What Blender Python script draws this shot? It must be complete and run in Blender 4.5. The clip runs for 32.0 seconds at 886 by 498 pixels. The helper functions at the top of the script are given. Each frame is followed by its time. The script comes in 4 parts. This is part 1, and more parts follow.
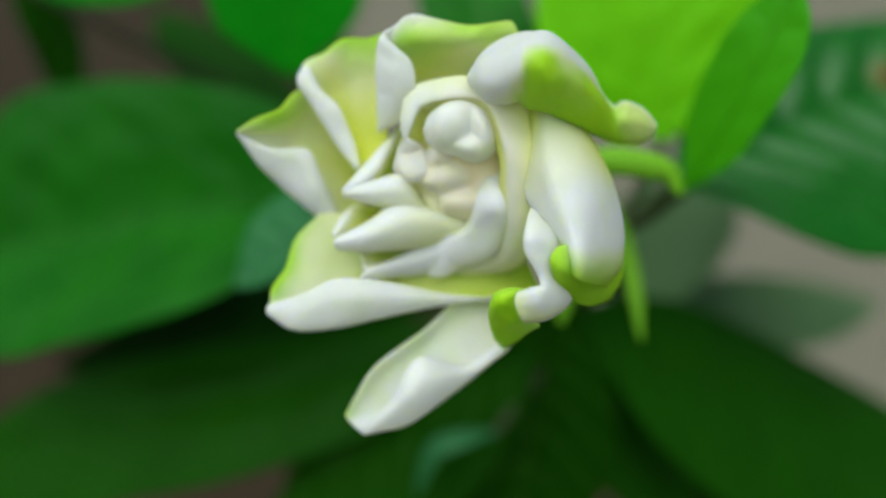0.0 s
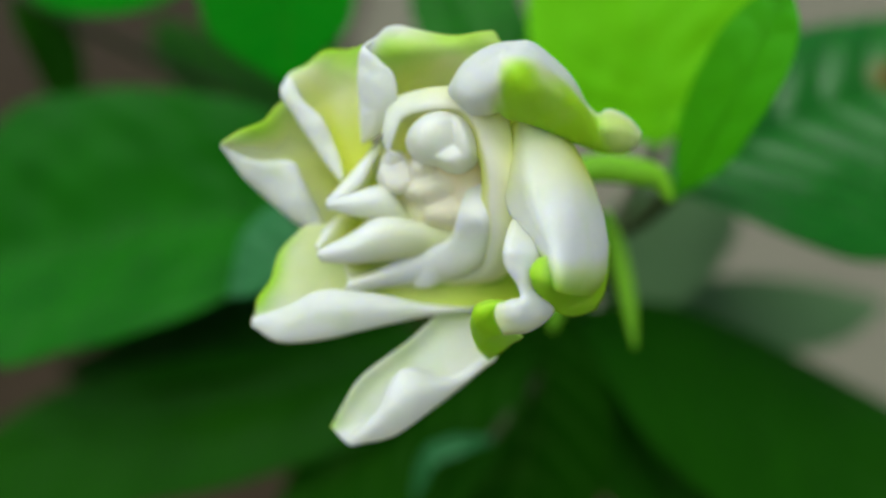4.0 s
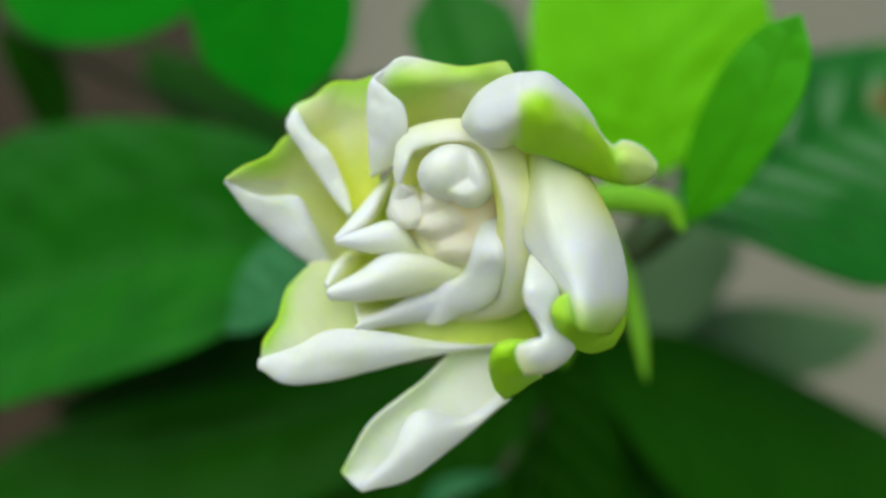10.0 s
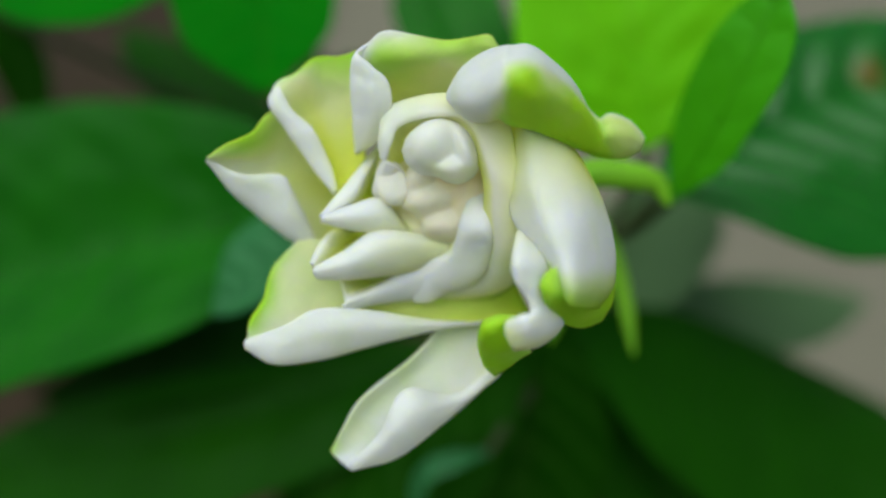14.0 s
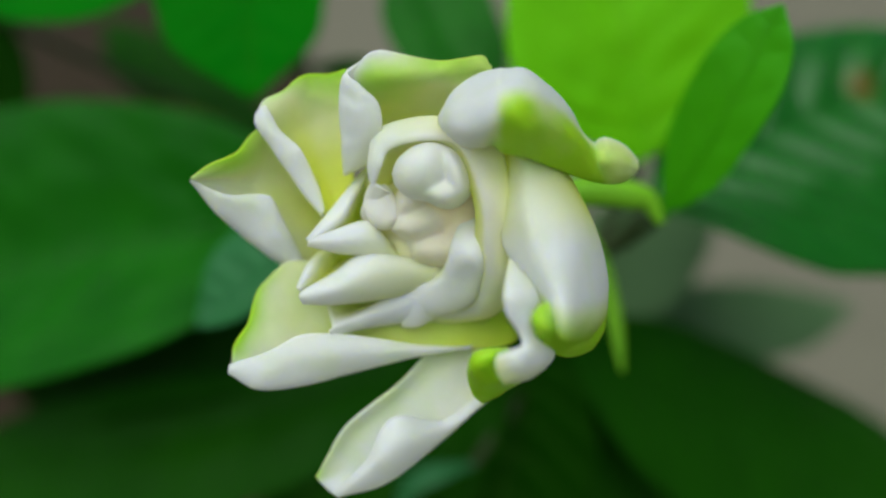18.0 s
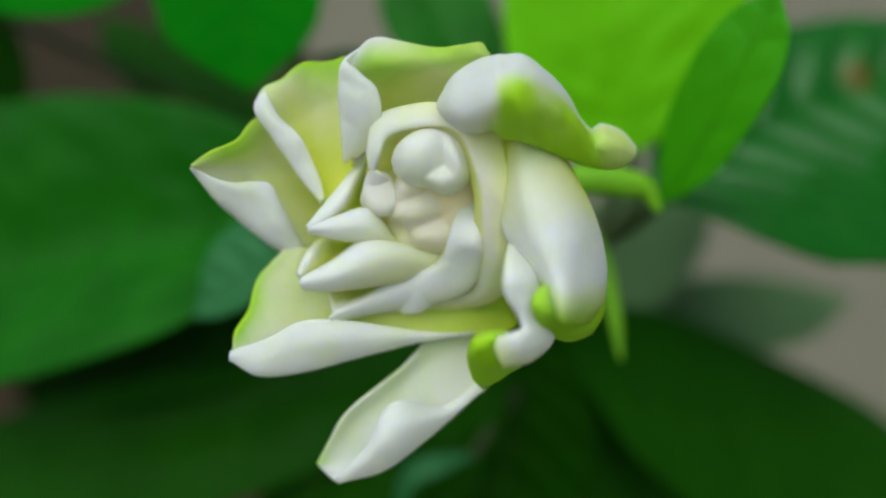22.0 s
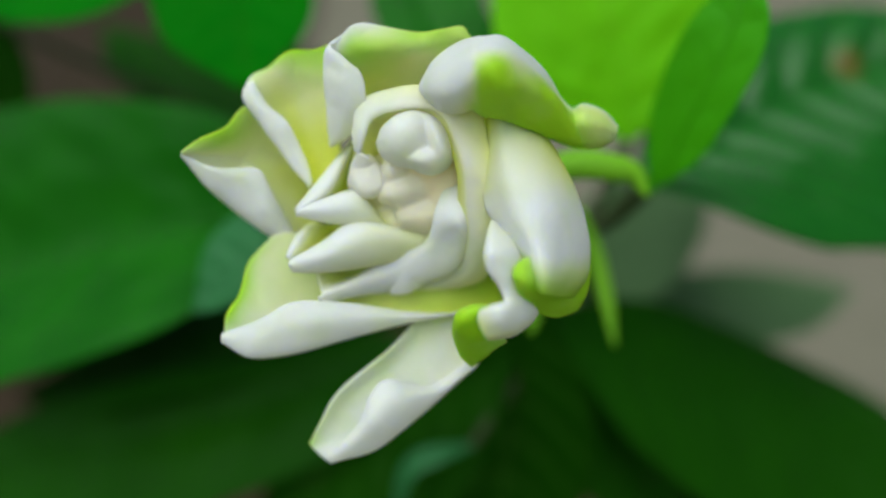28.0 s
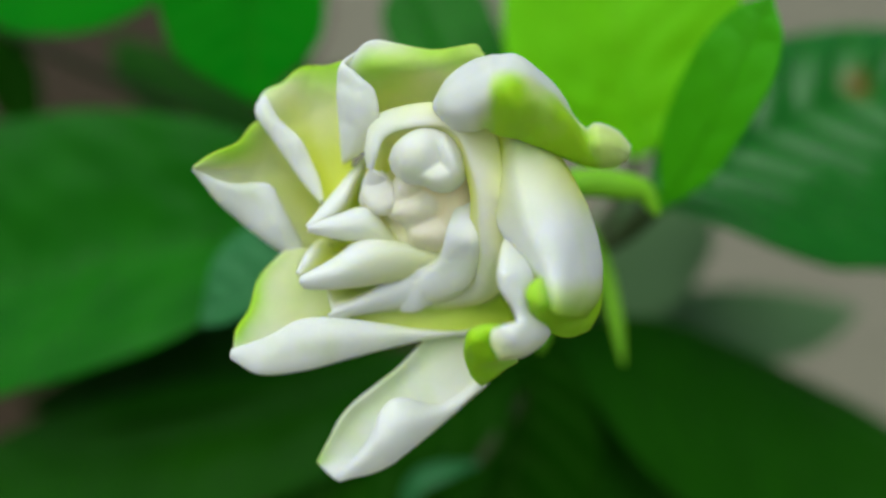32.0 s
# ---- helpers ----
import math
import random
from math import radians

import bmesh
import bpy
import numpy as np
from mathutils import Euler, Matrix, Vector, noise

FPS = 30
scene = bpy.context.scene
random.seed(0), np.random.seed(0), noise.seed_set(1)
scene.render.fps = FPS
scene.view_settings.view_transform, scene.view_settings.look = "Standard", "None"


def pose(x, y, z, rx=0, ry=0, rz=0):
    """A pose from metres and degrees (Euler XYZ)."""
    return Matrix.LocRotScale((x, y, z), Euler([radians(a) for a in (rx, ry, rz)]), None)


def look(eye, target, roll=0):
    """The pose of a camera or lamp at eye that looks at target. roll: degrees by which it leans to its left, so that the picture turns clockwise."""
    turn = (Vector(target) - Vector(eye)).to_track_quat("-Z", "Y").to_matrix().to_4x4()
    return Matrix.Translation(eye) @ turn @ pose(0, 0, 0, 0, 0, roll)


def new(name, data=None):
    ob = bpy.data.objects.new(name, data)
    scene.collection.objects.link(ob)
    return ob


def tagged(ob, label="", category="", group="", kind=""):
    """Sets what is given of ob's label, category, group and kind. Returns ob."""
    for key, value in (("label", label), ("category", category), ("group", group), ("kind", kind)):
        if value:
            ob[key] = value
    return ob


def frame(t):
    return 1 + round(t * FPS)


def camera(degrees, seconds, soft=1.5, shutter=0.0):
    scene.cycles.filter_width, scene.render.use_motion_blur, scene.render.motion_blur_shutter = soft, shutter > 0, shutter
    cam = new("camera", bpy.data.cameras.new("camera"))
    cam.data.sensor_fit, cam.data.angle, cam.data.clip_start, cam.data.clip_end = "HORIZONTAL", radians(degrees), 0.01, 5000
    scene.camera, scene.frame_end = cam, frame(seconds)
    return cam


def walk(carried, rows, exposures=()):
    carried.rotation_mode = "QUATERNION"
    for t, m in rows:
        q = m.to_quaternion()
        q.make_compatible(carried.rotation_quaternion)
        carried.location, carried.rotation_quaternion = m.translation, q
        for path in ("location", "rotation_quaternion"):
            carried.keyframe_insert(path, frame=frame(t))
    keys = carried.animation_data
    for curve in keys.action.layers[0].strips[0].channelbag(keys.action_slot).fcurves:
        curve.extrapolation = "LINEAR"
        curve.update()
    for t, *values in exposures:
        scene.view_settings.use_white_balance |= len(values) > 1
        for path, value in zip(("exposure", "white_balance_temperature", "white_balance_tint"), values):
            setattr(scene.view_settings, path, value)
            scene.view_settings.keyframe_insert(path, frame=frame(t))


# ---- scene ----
# A half-open gardenia flower before its shrub, seen from a hand's width away.
cam = camera(60, 32.0, soft=2.4)
cam.data.dof.use_dof = True
cam.data.dof.focus_distance = 0.109
cam.data.dof.aperture_fstop = 4.0

# seconds, place, turn
PATH = [
    (0, 0.0016996, -0.10134, 0.6123, 55.79, 0.253, 2.713),
    (0.5, 0.0025703, -0.097308, 0.61726, 54.69, 0.6146, 3.104),
    (1, 0.0047889, -0.095386, 0.61852, 55.43, 1.086, 3.168),
    (1.5, 0.0042478, -0.097811, 0.61548, 55.96, 0.9662, 2.589),
    (2, 0.0052725, -0.10108, 0.61363, 56.3, 1.033, 2.596),
    (2.5, -0.00045634, -0.098434, 0.61557, 55.3, 0.6369, 3.058),
    (3, 0.002634, -0.1008, 0.61301, 55.84, 0.9543, 3.12),
    (3.5, 0.0059002, -0.09928, 0.61409, 55.26, 1.246, 3.303),
    (5.5, 0.0064835, -0.10428, 0.61105, 58.17, 1.158, 2.388),
    (6, 0.0073291, -0.10504, 0.61097, 58.18, 1.385, 1.88),
    (6.5, 0.0095899, -0.10645, 0.60913, 58.86, 1.786, 1.753),
    (7, 0.0090875, -0.11144, 0.60682, 58.93, 1.444, 0.7498),
    (7.5, 0.010223, -0.10821, 0.60836, 59.29, 2.235, 1.7),
    (8, 0.0044314, -0.10709, 0.60965, 59.77, 2.087, 2.808),
    (8.5, 0.0064164, -0.10395, 0.61355, 59.43, 2.433, 3.217),
    (9, 0.0052397, -0.10248, 0.61235, 59.11, 2.15, 3.919),
    (9.5, 0.0043371, -0.097261, 0.61457, 58.17, 1.74, 3.089),
    (10, 0.0016236, -0.095759, 0.61331, 57.38, 1.132, 1.905),
    (10.5, 0.0016499, -0.093086, 0.61541, 56.51, 1.083, 2.198),
    (11, 0.0013193, -0.094859, 0.61163, 56.49, 1.151, 2.653),
    (11.5, 0.0010438, -0.093126, 0.6136, 56.22, 1.49, 2.243),
    (12, -0.00018273, -0.093107, 0.6136, 56.27, 1.167, 1.445),
    (12.5, -0.0013639, -0.087431, 0.61922, 54.85, 0.6596, 1.353),
    (13, -0.0026774, -0.090568, 0.6142, 55.76, 0.8023, 1.337),
    (13.5, -0.0049132, -0.10075, 0.60561, 57.29, 0.1378, -0.2061),
    (14, 0.0013872, -0.095394, 0.6121, 56.02, 1.233, 0.542),
    (14.5, 0.0020008, -0.096409, 0.61059, 56.93, 1.056, 1.233),
    (15, 0.00028134, -0.099058, 0.60762, 57.2, 0.1748, 0.05754),
    (15.5, 0.0016969, -0.095308, 0.61022, 56.95, 0.1814, -0.06877),
    (17.5, 0.00011466, -0.092957, 0.61431, 54.35, 0.03504, -0.1235),
    (18, 0.00064984, -0.090006, 0.6159, 54.77, 0.04895, -0.01886),
    (18.5, 0.00053943, -0.093512, 0.61236, 54.87, -0.07177, -0.07189),
    (19, 3.2038e-10, -0.09151, 0.61408, 55, 1.455e-07, -1.318e-07),
    (19.5, -0.0015401, -0.090372, 0.61626, 55.09, 0.4102, 0.01384),
    (20, 0.00058909, -0.094483, 0.61187, 54.99, 0.7321, 0.2839),
    (20.5, 0.0026074, -0.094566, 0.61263, 54.81, 0.4542, -0.4267),
    (21, 0.001534, -0.09586, 0.61096, 55.14, 0.271, -0.1947),
    (21.5, 0.0017699, -0.092638, 0.61452, 55.32, 0.6378, 0.1398),
    (22, 0.00040569, -0.091699, 0.61442, 54.84, 0.1924, -0.32),
    (22.5, 0.0044674, -0.094699, 0.6124, 55.49, 1.08, 0.03022),
    (23, 0.00099071, -0.092576, 0.61347, 54.83, 0.4751, -0.06096),
    (23.5, 0.0012604, -0.096569, 0.61064, 55.15, 0.5334, 0.348),
    (24, 0.0055939, -0.092363, 0.61505, 55.1, 0.7628, -0.453),
    (24.5, 0.0018509, -0.096872, 0.61119, 55.45, 0.7476, -0.3623),
    (25, 0.0014751, -0.1015, 0.60725, 56.31, 1.079, -0.2629),
    (25.5, 0.0033605, -0.094978, 0.61183, 55.67, 1.284, 0.005297),
    (27.5, 0.0037172, -0.08938, 0.61628, 55.76, 1.083, 0.4953),
    (28, 0.0039856, -0.096231, 0.6114, 55.86, 1.513, -0.2767),
    (28.5, 0.0059395, -0.094375, 0.61282, 55.72, 1.559, 0.5597),
    (29, 0.0037576, -0.096023, 0.60931, 56.63, 1.036, -0.1894),
    (29.5, 0.0038085, -0.092395, 0.61397, 56.16, 1.017, 0.4988),
    (30, 0.00343, -0.09263, 0.61378, 56.29, 1.149, 0.07035),
    (30.5, 0.0051651, -0.094729, 0.61211, 56.28, 1.074, -0.1963),
    (31, 0.0066707, -0.093862, 0.614, 55.87, 1.487, 0.1084),
    (31.5, 0.0038006, -0.092305, 0.61435, 56.25, 1.293, 0.5242),
    (32, 0.0025451, -0.095279, 0.61185, 56.77, 1.035, 0.2003),
]
walk(cam, [(r[0], pose(*r[1:])) for r in PATH], exposures=[(0, -0.02, 5900, -4.0), (3, -0.01, 5900, -4.0), (7, 0.06, 5900, -4.0), (10, 0.06, 5900, -4.0), (13, -0.08, 5900, -4.0), (19, -0.22, 5900, -4.0), (25, -0.19, 5900, -4.0), (30, -0.04, 5900, -4.0), (32, -0.02, 5900, -4.0)])

# ---- daylight ----
world = bpy.data.worlds.new("sky")
scene.world = world
world.use_nodes = True
wn, wl = world.node_tree.nodes, world.node_tree.links
sky = wn.new("ShaderNodeTexSky")
sky.sky_type, sky.sun_disc = "NISHITA", False
sky.sun_elevation, sky.sun_rotation = radians(71), radians(219)
sky.air_density, sky.dust_density, sky.ozone_density = 0.6, 6.0, 0.6
wl.new(sky.outputs[0], wn["Background"].inputs[0])
wn["Background"].inputs[1].default_value = 0.08

sun_data = bpy.data.lights.new("sun", "SUN")
sun_data.energy, sun_data.angle, sun_data.color = 2.6, radians(100), (1.0, 0.97, 0.92)
sun = new("sun", sun_data)
sun.matrix_world = look((-0.45, -0.55, 2.3), (0, 0, 0.2))


# ---- materials ----
def material(name, rough=0.5, spec=0.5):
    m = bpy.data.materials.new(name)
    m.use_nodes = True
    n, l = m.node_tree.nodes, m.node_tree.links
    b = n["Principled BSDF"]
    b.inputs["Roughness"].default_value = rough
    b.inputs["Specular IOR Level"].default_value = spec
    return m, n, l, b


def noise_node(n, l, scale, detail=4.0, coord="Object"):
    tc, tx = n.new("ShaderNodeTexCoord"), n.new("ShaderNodeTexNoise")
    tx.inputs["Scale"].default_value, tx.inputs["Detail"].default_value = scale, detail
    l.new(tc.outputs[coord], tx.inputs["Vector"])
    return tx.outputs["Fac"]


def mix_node(n, l, fac, a, b, kind="MIX"):
    mx = n.new("ShaderNodeMix")
    mx.data_type, mx.blend_type = "RGBA", kind
    for sock, v in ((mx.inputs[0], fac), (mx.inputs[6], a), (mx.inputs[7], b)):
        if isinstance(v, (float, int)):
            sock.default_value = v
        elif isinstance(v, tuple):
            sock.default_value = (*v, 1)
        else:
            l.new(v, sock)
    return mx.outputs[2]


def math_node(n, l, op, a, b=0.0, clamp=False):
    mt = n.new("ShaderNodeMath")
    mt.operation, mt.use_clamp = op, clamp
    for sock, v in zip(mt.inputs, (a, b)):
        if isinstance(v, (float, int)):
            sock.default_value = v
        else:
            l.new(v, sock)
    return mt.outputs[0]


def attribute_node(n, name):
    a = n.new("ShaderNodeAttribute")
    a.attribute_name = name
    return a.outputs["Fac"]


def bump_node(n, l, b, height, strength, distance):
    bp = n.new("ShaderNodeBump")
    bp.inputs["Strength"].default_value, bp.inputs["Distance"].default_value = strength, distance
    l.new(height, bp.inputs["Height"])
    l.new(bp.outputs[0], b.inputs["Normal"])


def petal_material():
    """Waxy white, turning yellow-green towards the throat and fresh green on the outer tips."""
    m, n, l, b = material("petal", 0.5, 0.2)
    blotch = noise_node(n, l, 170, 3)
    yellow = math_node(n, l, "ADD", attribute_node(n, "yellow"), math_node(n, l, "MULTIPLY", math_node(n, l, "SUBTRACT", blotch, 0.5), 0.12), True)
    edge = math_node(n, l, "ADD", attribute_node(n, "green"), math_node(n, l, "MULTIPLY", math_node(n, l, "SUBTRACT", blotch, 0.5), 0.5), True)
    # tan puts the shade among the heart's petals into the colour
    warm = mix_node(n, l, attribute_node(n, "tan_shade"), (0.91, 0.915, 0.905), (0.96, 0.77, 0.45))
    # yellow also puts warm light bounced in folds and hollows into the colour
    c = mix_node(n, l, yellow, warm, (0.84, 0.90, 0.09))
    c = mix_node(n, l, edge, c, (0.48, 0.80, 0.015))
    l.new(c, b.inputs["Base Color"])
    b.inputs["Subsurface Weight"].default_value = 0.6
    b.inputs["Subsurface Radius"].default_value = (1.0, 0.92, 0.45)
    b.inputs["Subsurface Scale"].default_value = 0.001
    tr, mx = n.new("ShaderNodeBsdfTranslucent"), n.new("ShaderNodeMixShader")
    l.new(mix_node(n, l, 0.3, c, (0.99, 0.98, 0.78)), tr.inputs[0])
    mx.inputs[0].default_value = 0.32
    l.new(b.outputs[0], mx.inputs[1])
    l.new(tr.outputs[0], mx.inputs[2])
    l.new(mx.outputs[0], n["Material Output"].inputs[0])
    fine = noise_node(n, l, 1500, 3)
    bump_node(n, l, b, math_node(n, l, "ADD", math_node(n, l, "MULTIPLY", fine, 0.3), noise_node(n, l, 180, 2)), 0.25, 0.0006)
    return m


def leaf_material(name, dark, light, vein, rough, glow, spec=0.5):
    """Leaf skin with paler veins, blotches and a little light that passes through."""
    m, n, l, b = material(name, rough, spec)
    c = mix_node(n, l, noise_node(n, l, 60, 5), dark, light)
    c = mix_node(n, l, math_node(n, l, "MULTIPLY", attribute_node(n, "vein"), 0.55), c, vein)
    c = mix_node(n, l, attribute_node(n, "scorch"), c, (0.16, 0.10, 0.015))
    l.new(c, b.inputs["Base Color"])
    bump_node(n, l, b, noise_node(n, l, 700, 3), 0.18, 0.0005)
    tr, mx = n.new("ShaderNodeBsdfTranslucent"), n.new("ShaderNodeMixShader")
    l.new(mix_node(n, l, 0.6, c, tuple(min(1, v * 2.2) for v in light)), tr.inputs[0])
    mx.inputs[0].default_value = glow
    l.new(b.outputs[0], mx.inputs[1])
    l.new(tr.outputs[0], mx.inputs[2])
    l.new(mx.outputs[0], n["Material Output"].inputs[0])
    return m


PETAL = petal_material()
# the next two greens are darkened: shade inside the shrub, put into the colour
LEAF_DARKENED = leaf_material("darkened_leaf", (0.007, 0.0406, 0.00042), (0.0126, 0.063, 0.0007), (0.06, 0.16, 0.02), 0.40, 0.10, 0.02)
LEAF_LOW = leaf_material("shade_tinted_leaf", (0.009, 0.051, 0.00075), (0.015, 0.0795, 0.0012), (0.02, 0.09, 0.006), 0.40, 0.10, 0.04)
LEAF_SHEEN = leaf_material("satin_leaf", (0.006, 0.063, 0.00075), (0.0225, 0.165, 0.0018), (0.02, 0.10, 0.005), 0.36, 0.10, 0.12)
LEAF_GLOSS = leaf_material("glossy_old_leaf", (0.00855, 0.095, 0.00114), (0.0171, 0.148, 0.0019), (0.02, 0.11, 0.006), 0.3, 0.08, 0.5)
LEAF_MID = leaf_material("mature_leaf", (0.0081, 0.135, 0.00054), (0.0175, 0.203, 0.00108), (0.03, 0.15, 0.004), 0.42, 0.18, 0.02)
LEAF_YOUNG = leaf_material("young_leaf", (0.163, 0.511, 0.00142), (0.22, 0.639, 0.00142), (0.17, 0.46, 0.003), 0.45, 0.30, 0.08)
LEAF_FRESH = leaf_material("fresh_leaf", (0.068, 0.348, 0.0017), (0.0952, 0.425, 0.0017), (0.06, 0.25, 0.003), 0.40, 0.2, 0.2)
# the blue in this green paints the sky's sheen into the colour
LEAF_BLUE = leaf_material("blue_green_leaf", (0.0261, 0.131, 0.0333), (0.0421, 0.181, 0.0522), (0.05, 0.14, 0.06), 0.4, 0.1, 0.3)
LEAF_DULL = leaf_material("dull_leaf", (0.08, 0.16, 0.055), (0.13, 0.22, 0.09), (0.18, 0.28, 0.13), 0.5, 0.1, 0.1)
LEAF_OLIVE = leaf_material("olive_leaf", (0.06, 0.08, 0.008), (0.10, 0.11, 0.015), (0.12, 0.12, 0.03), 0.5, 0.1, 0.1)
SEPAL = leaf_material("sepal_skin", (0.20, 0.48, 0.015), (0.28, 0.60, 0.02), (0.25, 0.55, 0.03), 0.45, 0.2, 0.25)


def stem_material():
    m, n, l, b = material("green_bark", 0.6, 0.3)
    l.new(mix_node(n, l, noise_node(n, l, 120), (0.018, 0.045, 0.006), (0.04, 0.052, 0.014)), b.inputs["Base Color"])
    bump_node(n, l, b, noise_node(n, l, 400), 0.5, 0.0008)
    return m


def ground_material(name, a, c, d, scale):
    m, n, l, b = material(name, 0.9, 0.2)
    col = mix_node(n, l, noise_node(n, l, scale, 8), a, c)
    col = mix_node(n, l, math_node(n, l, "MULTIPLY", noise_node(n, l, scale * 0.12, 3), 0.6), col, d)
    l.new(col, b.inputs["Base Color"])
    bump_node(n, l, b, noise_node(n, l, scale * 3, 6), 0.6, 0.01)
    return m


STEM = stem_material()
PALE_EARTH = ground_material("pale_dry_earth", (0.135, 0.125, 0.09), (0.215, 0.195, 0.15), (0.16, 0.15, 0.10), 14)
BROWN_EARTH = ground_material("brown_soil", (0.022, 0.013, 0.006), (0.044, 0.026, 0.016), (0.030, 0.026, 0.010), 20)

# ---- frame of the flower, square to the camera at 19 s: x across, y up, z towards the camera; centimetres in the shapes below, placed to fit that view ----
FACE = Matrix.Translation((0, 0, 0.55)) @ Euler((radians(55), 0, 0)).to_matrix().to_4x4()
CM = 0.01


def link_part(name, me, mat, parent, label=""):
    me.materials.append(mat)
    for p in me.polygons:
        p.use_smooth = True
    ob = new(name, me)
    ob.parent = parent
    if label:
        ob["label"] = label
    return ob


def spline(a, steps):
    """Rows of a, with a smooth curve drawn through them along the first axis."""
    a = np.asarray(a, float)
    p = np.concatenate([2 * a[:1] - a[1:2], a, 2 * a[-1:] - a[-2:-1]])
    out = []
    for k in range(len(a) - 1):
        p0, p1, p2, p3 = p[k : k + 4]
        for s in range(steps):
            t = s / steps
            out.append(0.5 * (2 * p1 + (p2 - p0) * t + (2 * p0 - 5 * p1 + 4 * p2 - p3) * t * t + (3 * p1 - p0 - 3 * p2 + p3) * t**3))
    out.append(a[-1])
    return np.array(out)


def grid_mesh(name, g, attrs):
    """A sheet from a grid of places g (rows, columns, 3), with point attributes."""
    h, w = g.shape[:2]
    me = bpy.data.meshes.new(name)
    faces = [(i * w + j, i * w + j + 1, (i + 1) * w + j + 1, (i + 1) * w + j) for i in range(h - 1) for j in range(w - 1)]
    me.from_pydata(g.reshape(-1, 3).tolist(), [], faces)
    for key, v in attrs.items():
        me.attributes.new(key, "FLOAT", "POINT").data.foreach_set("value", np.ascontiguousarray(v, dtype=np.float32).ravel())
    return me


def rib(points, yellow="0", green="0", tan_shade="0"):
    """One rib of a petal, from its base outwards, and its tints in ninths along it."""
    n = len(points)
    tint = lambda digits: np.interp(np.linspace(0, 1, n), np.linspace(0, 1, len(digits)), [int(c) / 9 for c in digits])
    return np.column_stack([np.array(points, float), tint(yellow), tint(green), tint(tan_shade)])


def petal(parent, label, *ribs, ruffle=0.02, thick=0.05, hem=0.0, lumps=0.0, name="petal"):
    """A fleshy petal drawn smoothly over its ribs. hem: how far its two long edges turn back; lumps: small puckers."""
    net = np.array(ribs)
    if hem:
        first, last = net[:, :1] * 0.75 + net[:, 1:2] * 0.25, net[:, -1:] * 0.75 + net[:, -2:-1] * 0.25
        first[..., 2], last[..., 2] = net[:, :1, 2] - hem, net[:, -1:, 2] - hem
        net = np.concatenate([first, net, last], axis=1)
    g = spline(net, 7)
    g = spline(g.transpose(1, 0, 2), 9).transpose(1, 0, 2)
    for row in g:
        for q in row:
            p = Vector(q[:3])
            q[2] += ruffle * noise.noise(p * 2.3) + 0.4 * ruffle * noise.noise(p * 6.1)
            q[0] += 0.5 * ruffle * noise.noise(p * 2.9 + Vector((7, 0, 0)))
            if lumps:
                q[2] += lumps * noise.noise(p * 4.7 + Vector((0, 3, 0))) * (0.25 + q[4])
    tint = np.clip(g[..., 3:], 0, 1)
    me = grid_mesh(name, g[..., :3] * CM, {"yellow": tint[..., 0], "green": tint[..., 1], "tan_shade": tint[..., 2]})
    ob = link_part(name, me, PETAL, parent, label)
    sol = ob.modifiers.new("thickness", "SOLIDIFY")
    sol.thickness, sol.offset, sol.use_even_offset = thick * CM, 0.0, False
    return ob


def young_petals(name, outline, edge, lobes, yellow, label, soft=0.05):
    """Young petals still pressed together in the heart: lobes (x, y, across, along, turn, top, drop, tan for painted
    shade) that run softly into one another inside an outline.
    """
    ring = spline(np.array(outline + outline[:1]), 8)[:-1]
    mid = ring.mean(axis=0)
    rings, n = 30, len(ring)
    g, b, y = np.zeros((rings, n, 3)), np.zeros((rings, n)), np.zeros((rings, n))
    for i in range(rings):
        r = (i + 0.02) / (rings - 0.98)
        for j, q in enumerate(ring):
            p = mid + (q - mid) * r
            rough = noise.noise(Vector((*p, 4.0)) * 3.2) + 0.5 * noise.noise(Vector((*p, 8.0)) * 8)
            z = []
            for x0, y0, across, along, turn, top, drop, _ in lobes:
                c, s = math.cos(radians(turn)), math.sin(radians(turn))
                u, v = ((p[0] - x0) * c + (p[1] - y0) * s) / across, ((p[1] - y0) * c - (p[0] - x0) * s) / along
                z.append(top - drop * (u * u + v * v))
            z = np.array(z)
            w = np.exp((z - z.max()) / soft)
            height = z.max() + soft * math.log(w.sum())
            fall = r**9
            g[i, j] = (*p, max(edge, height) * (1 - fall) + edge * fall + 0.015 * rough)
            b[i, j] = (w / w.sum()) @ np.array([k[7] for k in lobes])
            y[i, j] = yellow * (0.3 + 0.7 * r**3)
    g, b, y = (np.concatenate([k, k[:, :1]], axis=1) for k in (g, b, y))
    me = grid_mesh(name, g * CM, {"yellow": y, "green": np.zeros_like(y), "tan_shade": b})
    bm = bmesh.new()
    bm.from_mesh(me)
    bmesh.ops.remove_doubles(bm, verts=bm.verts, dist=1e-6)
    bm.to_mesh(me)
    bm.free()
    return link_part(name, me, PETAL, flower, label)


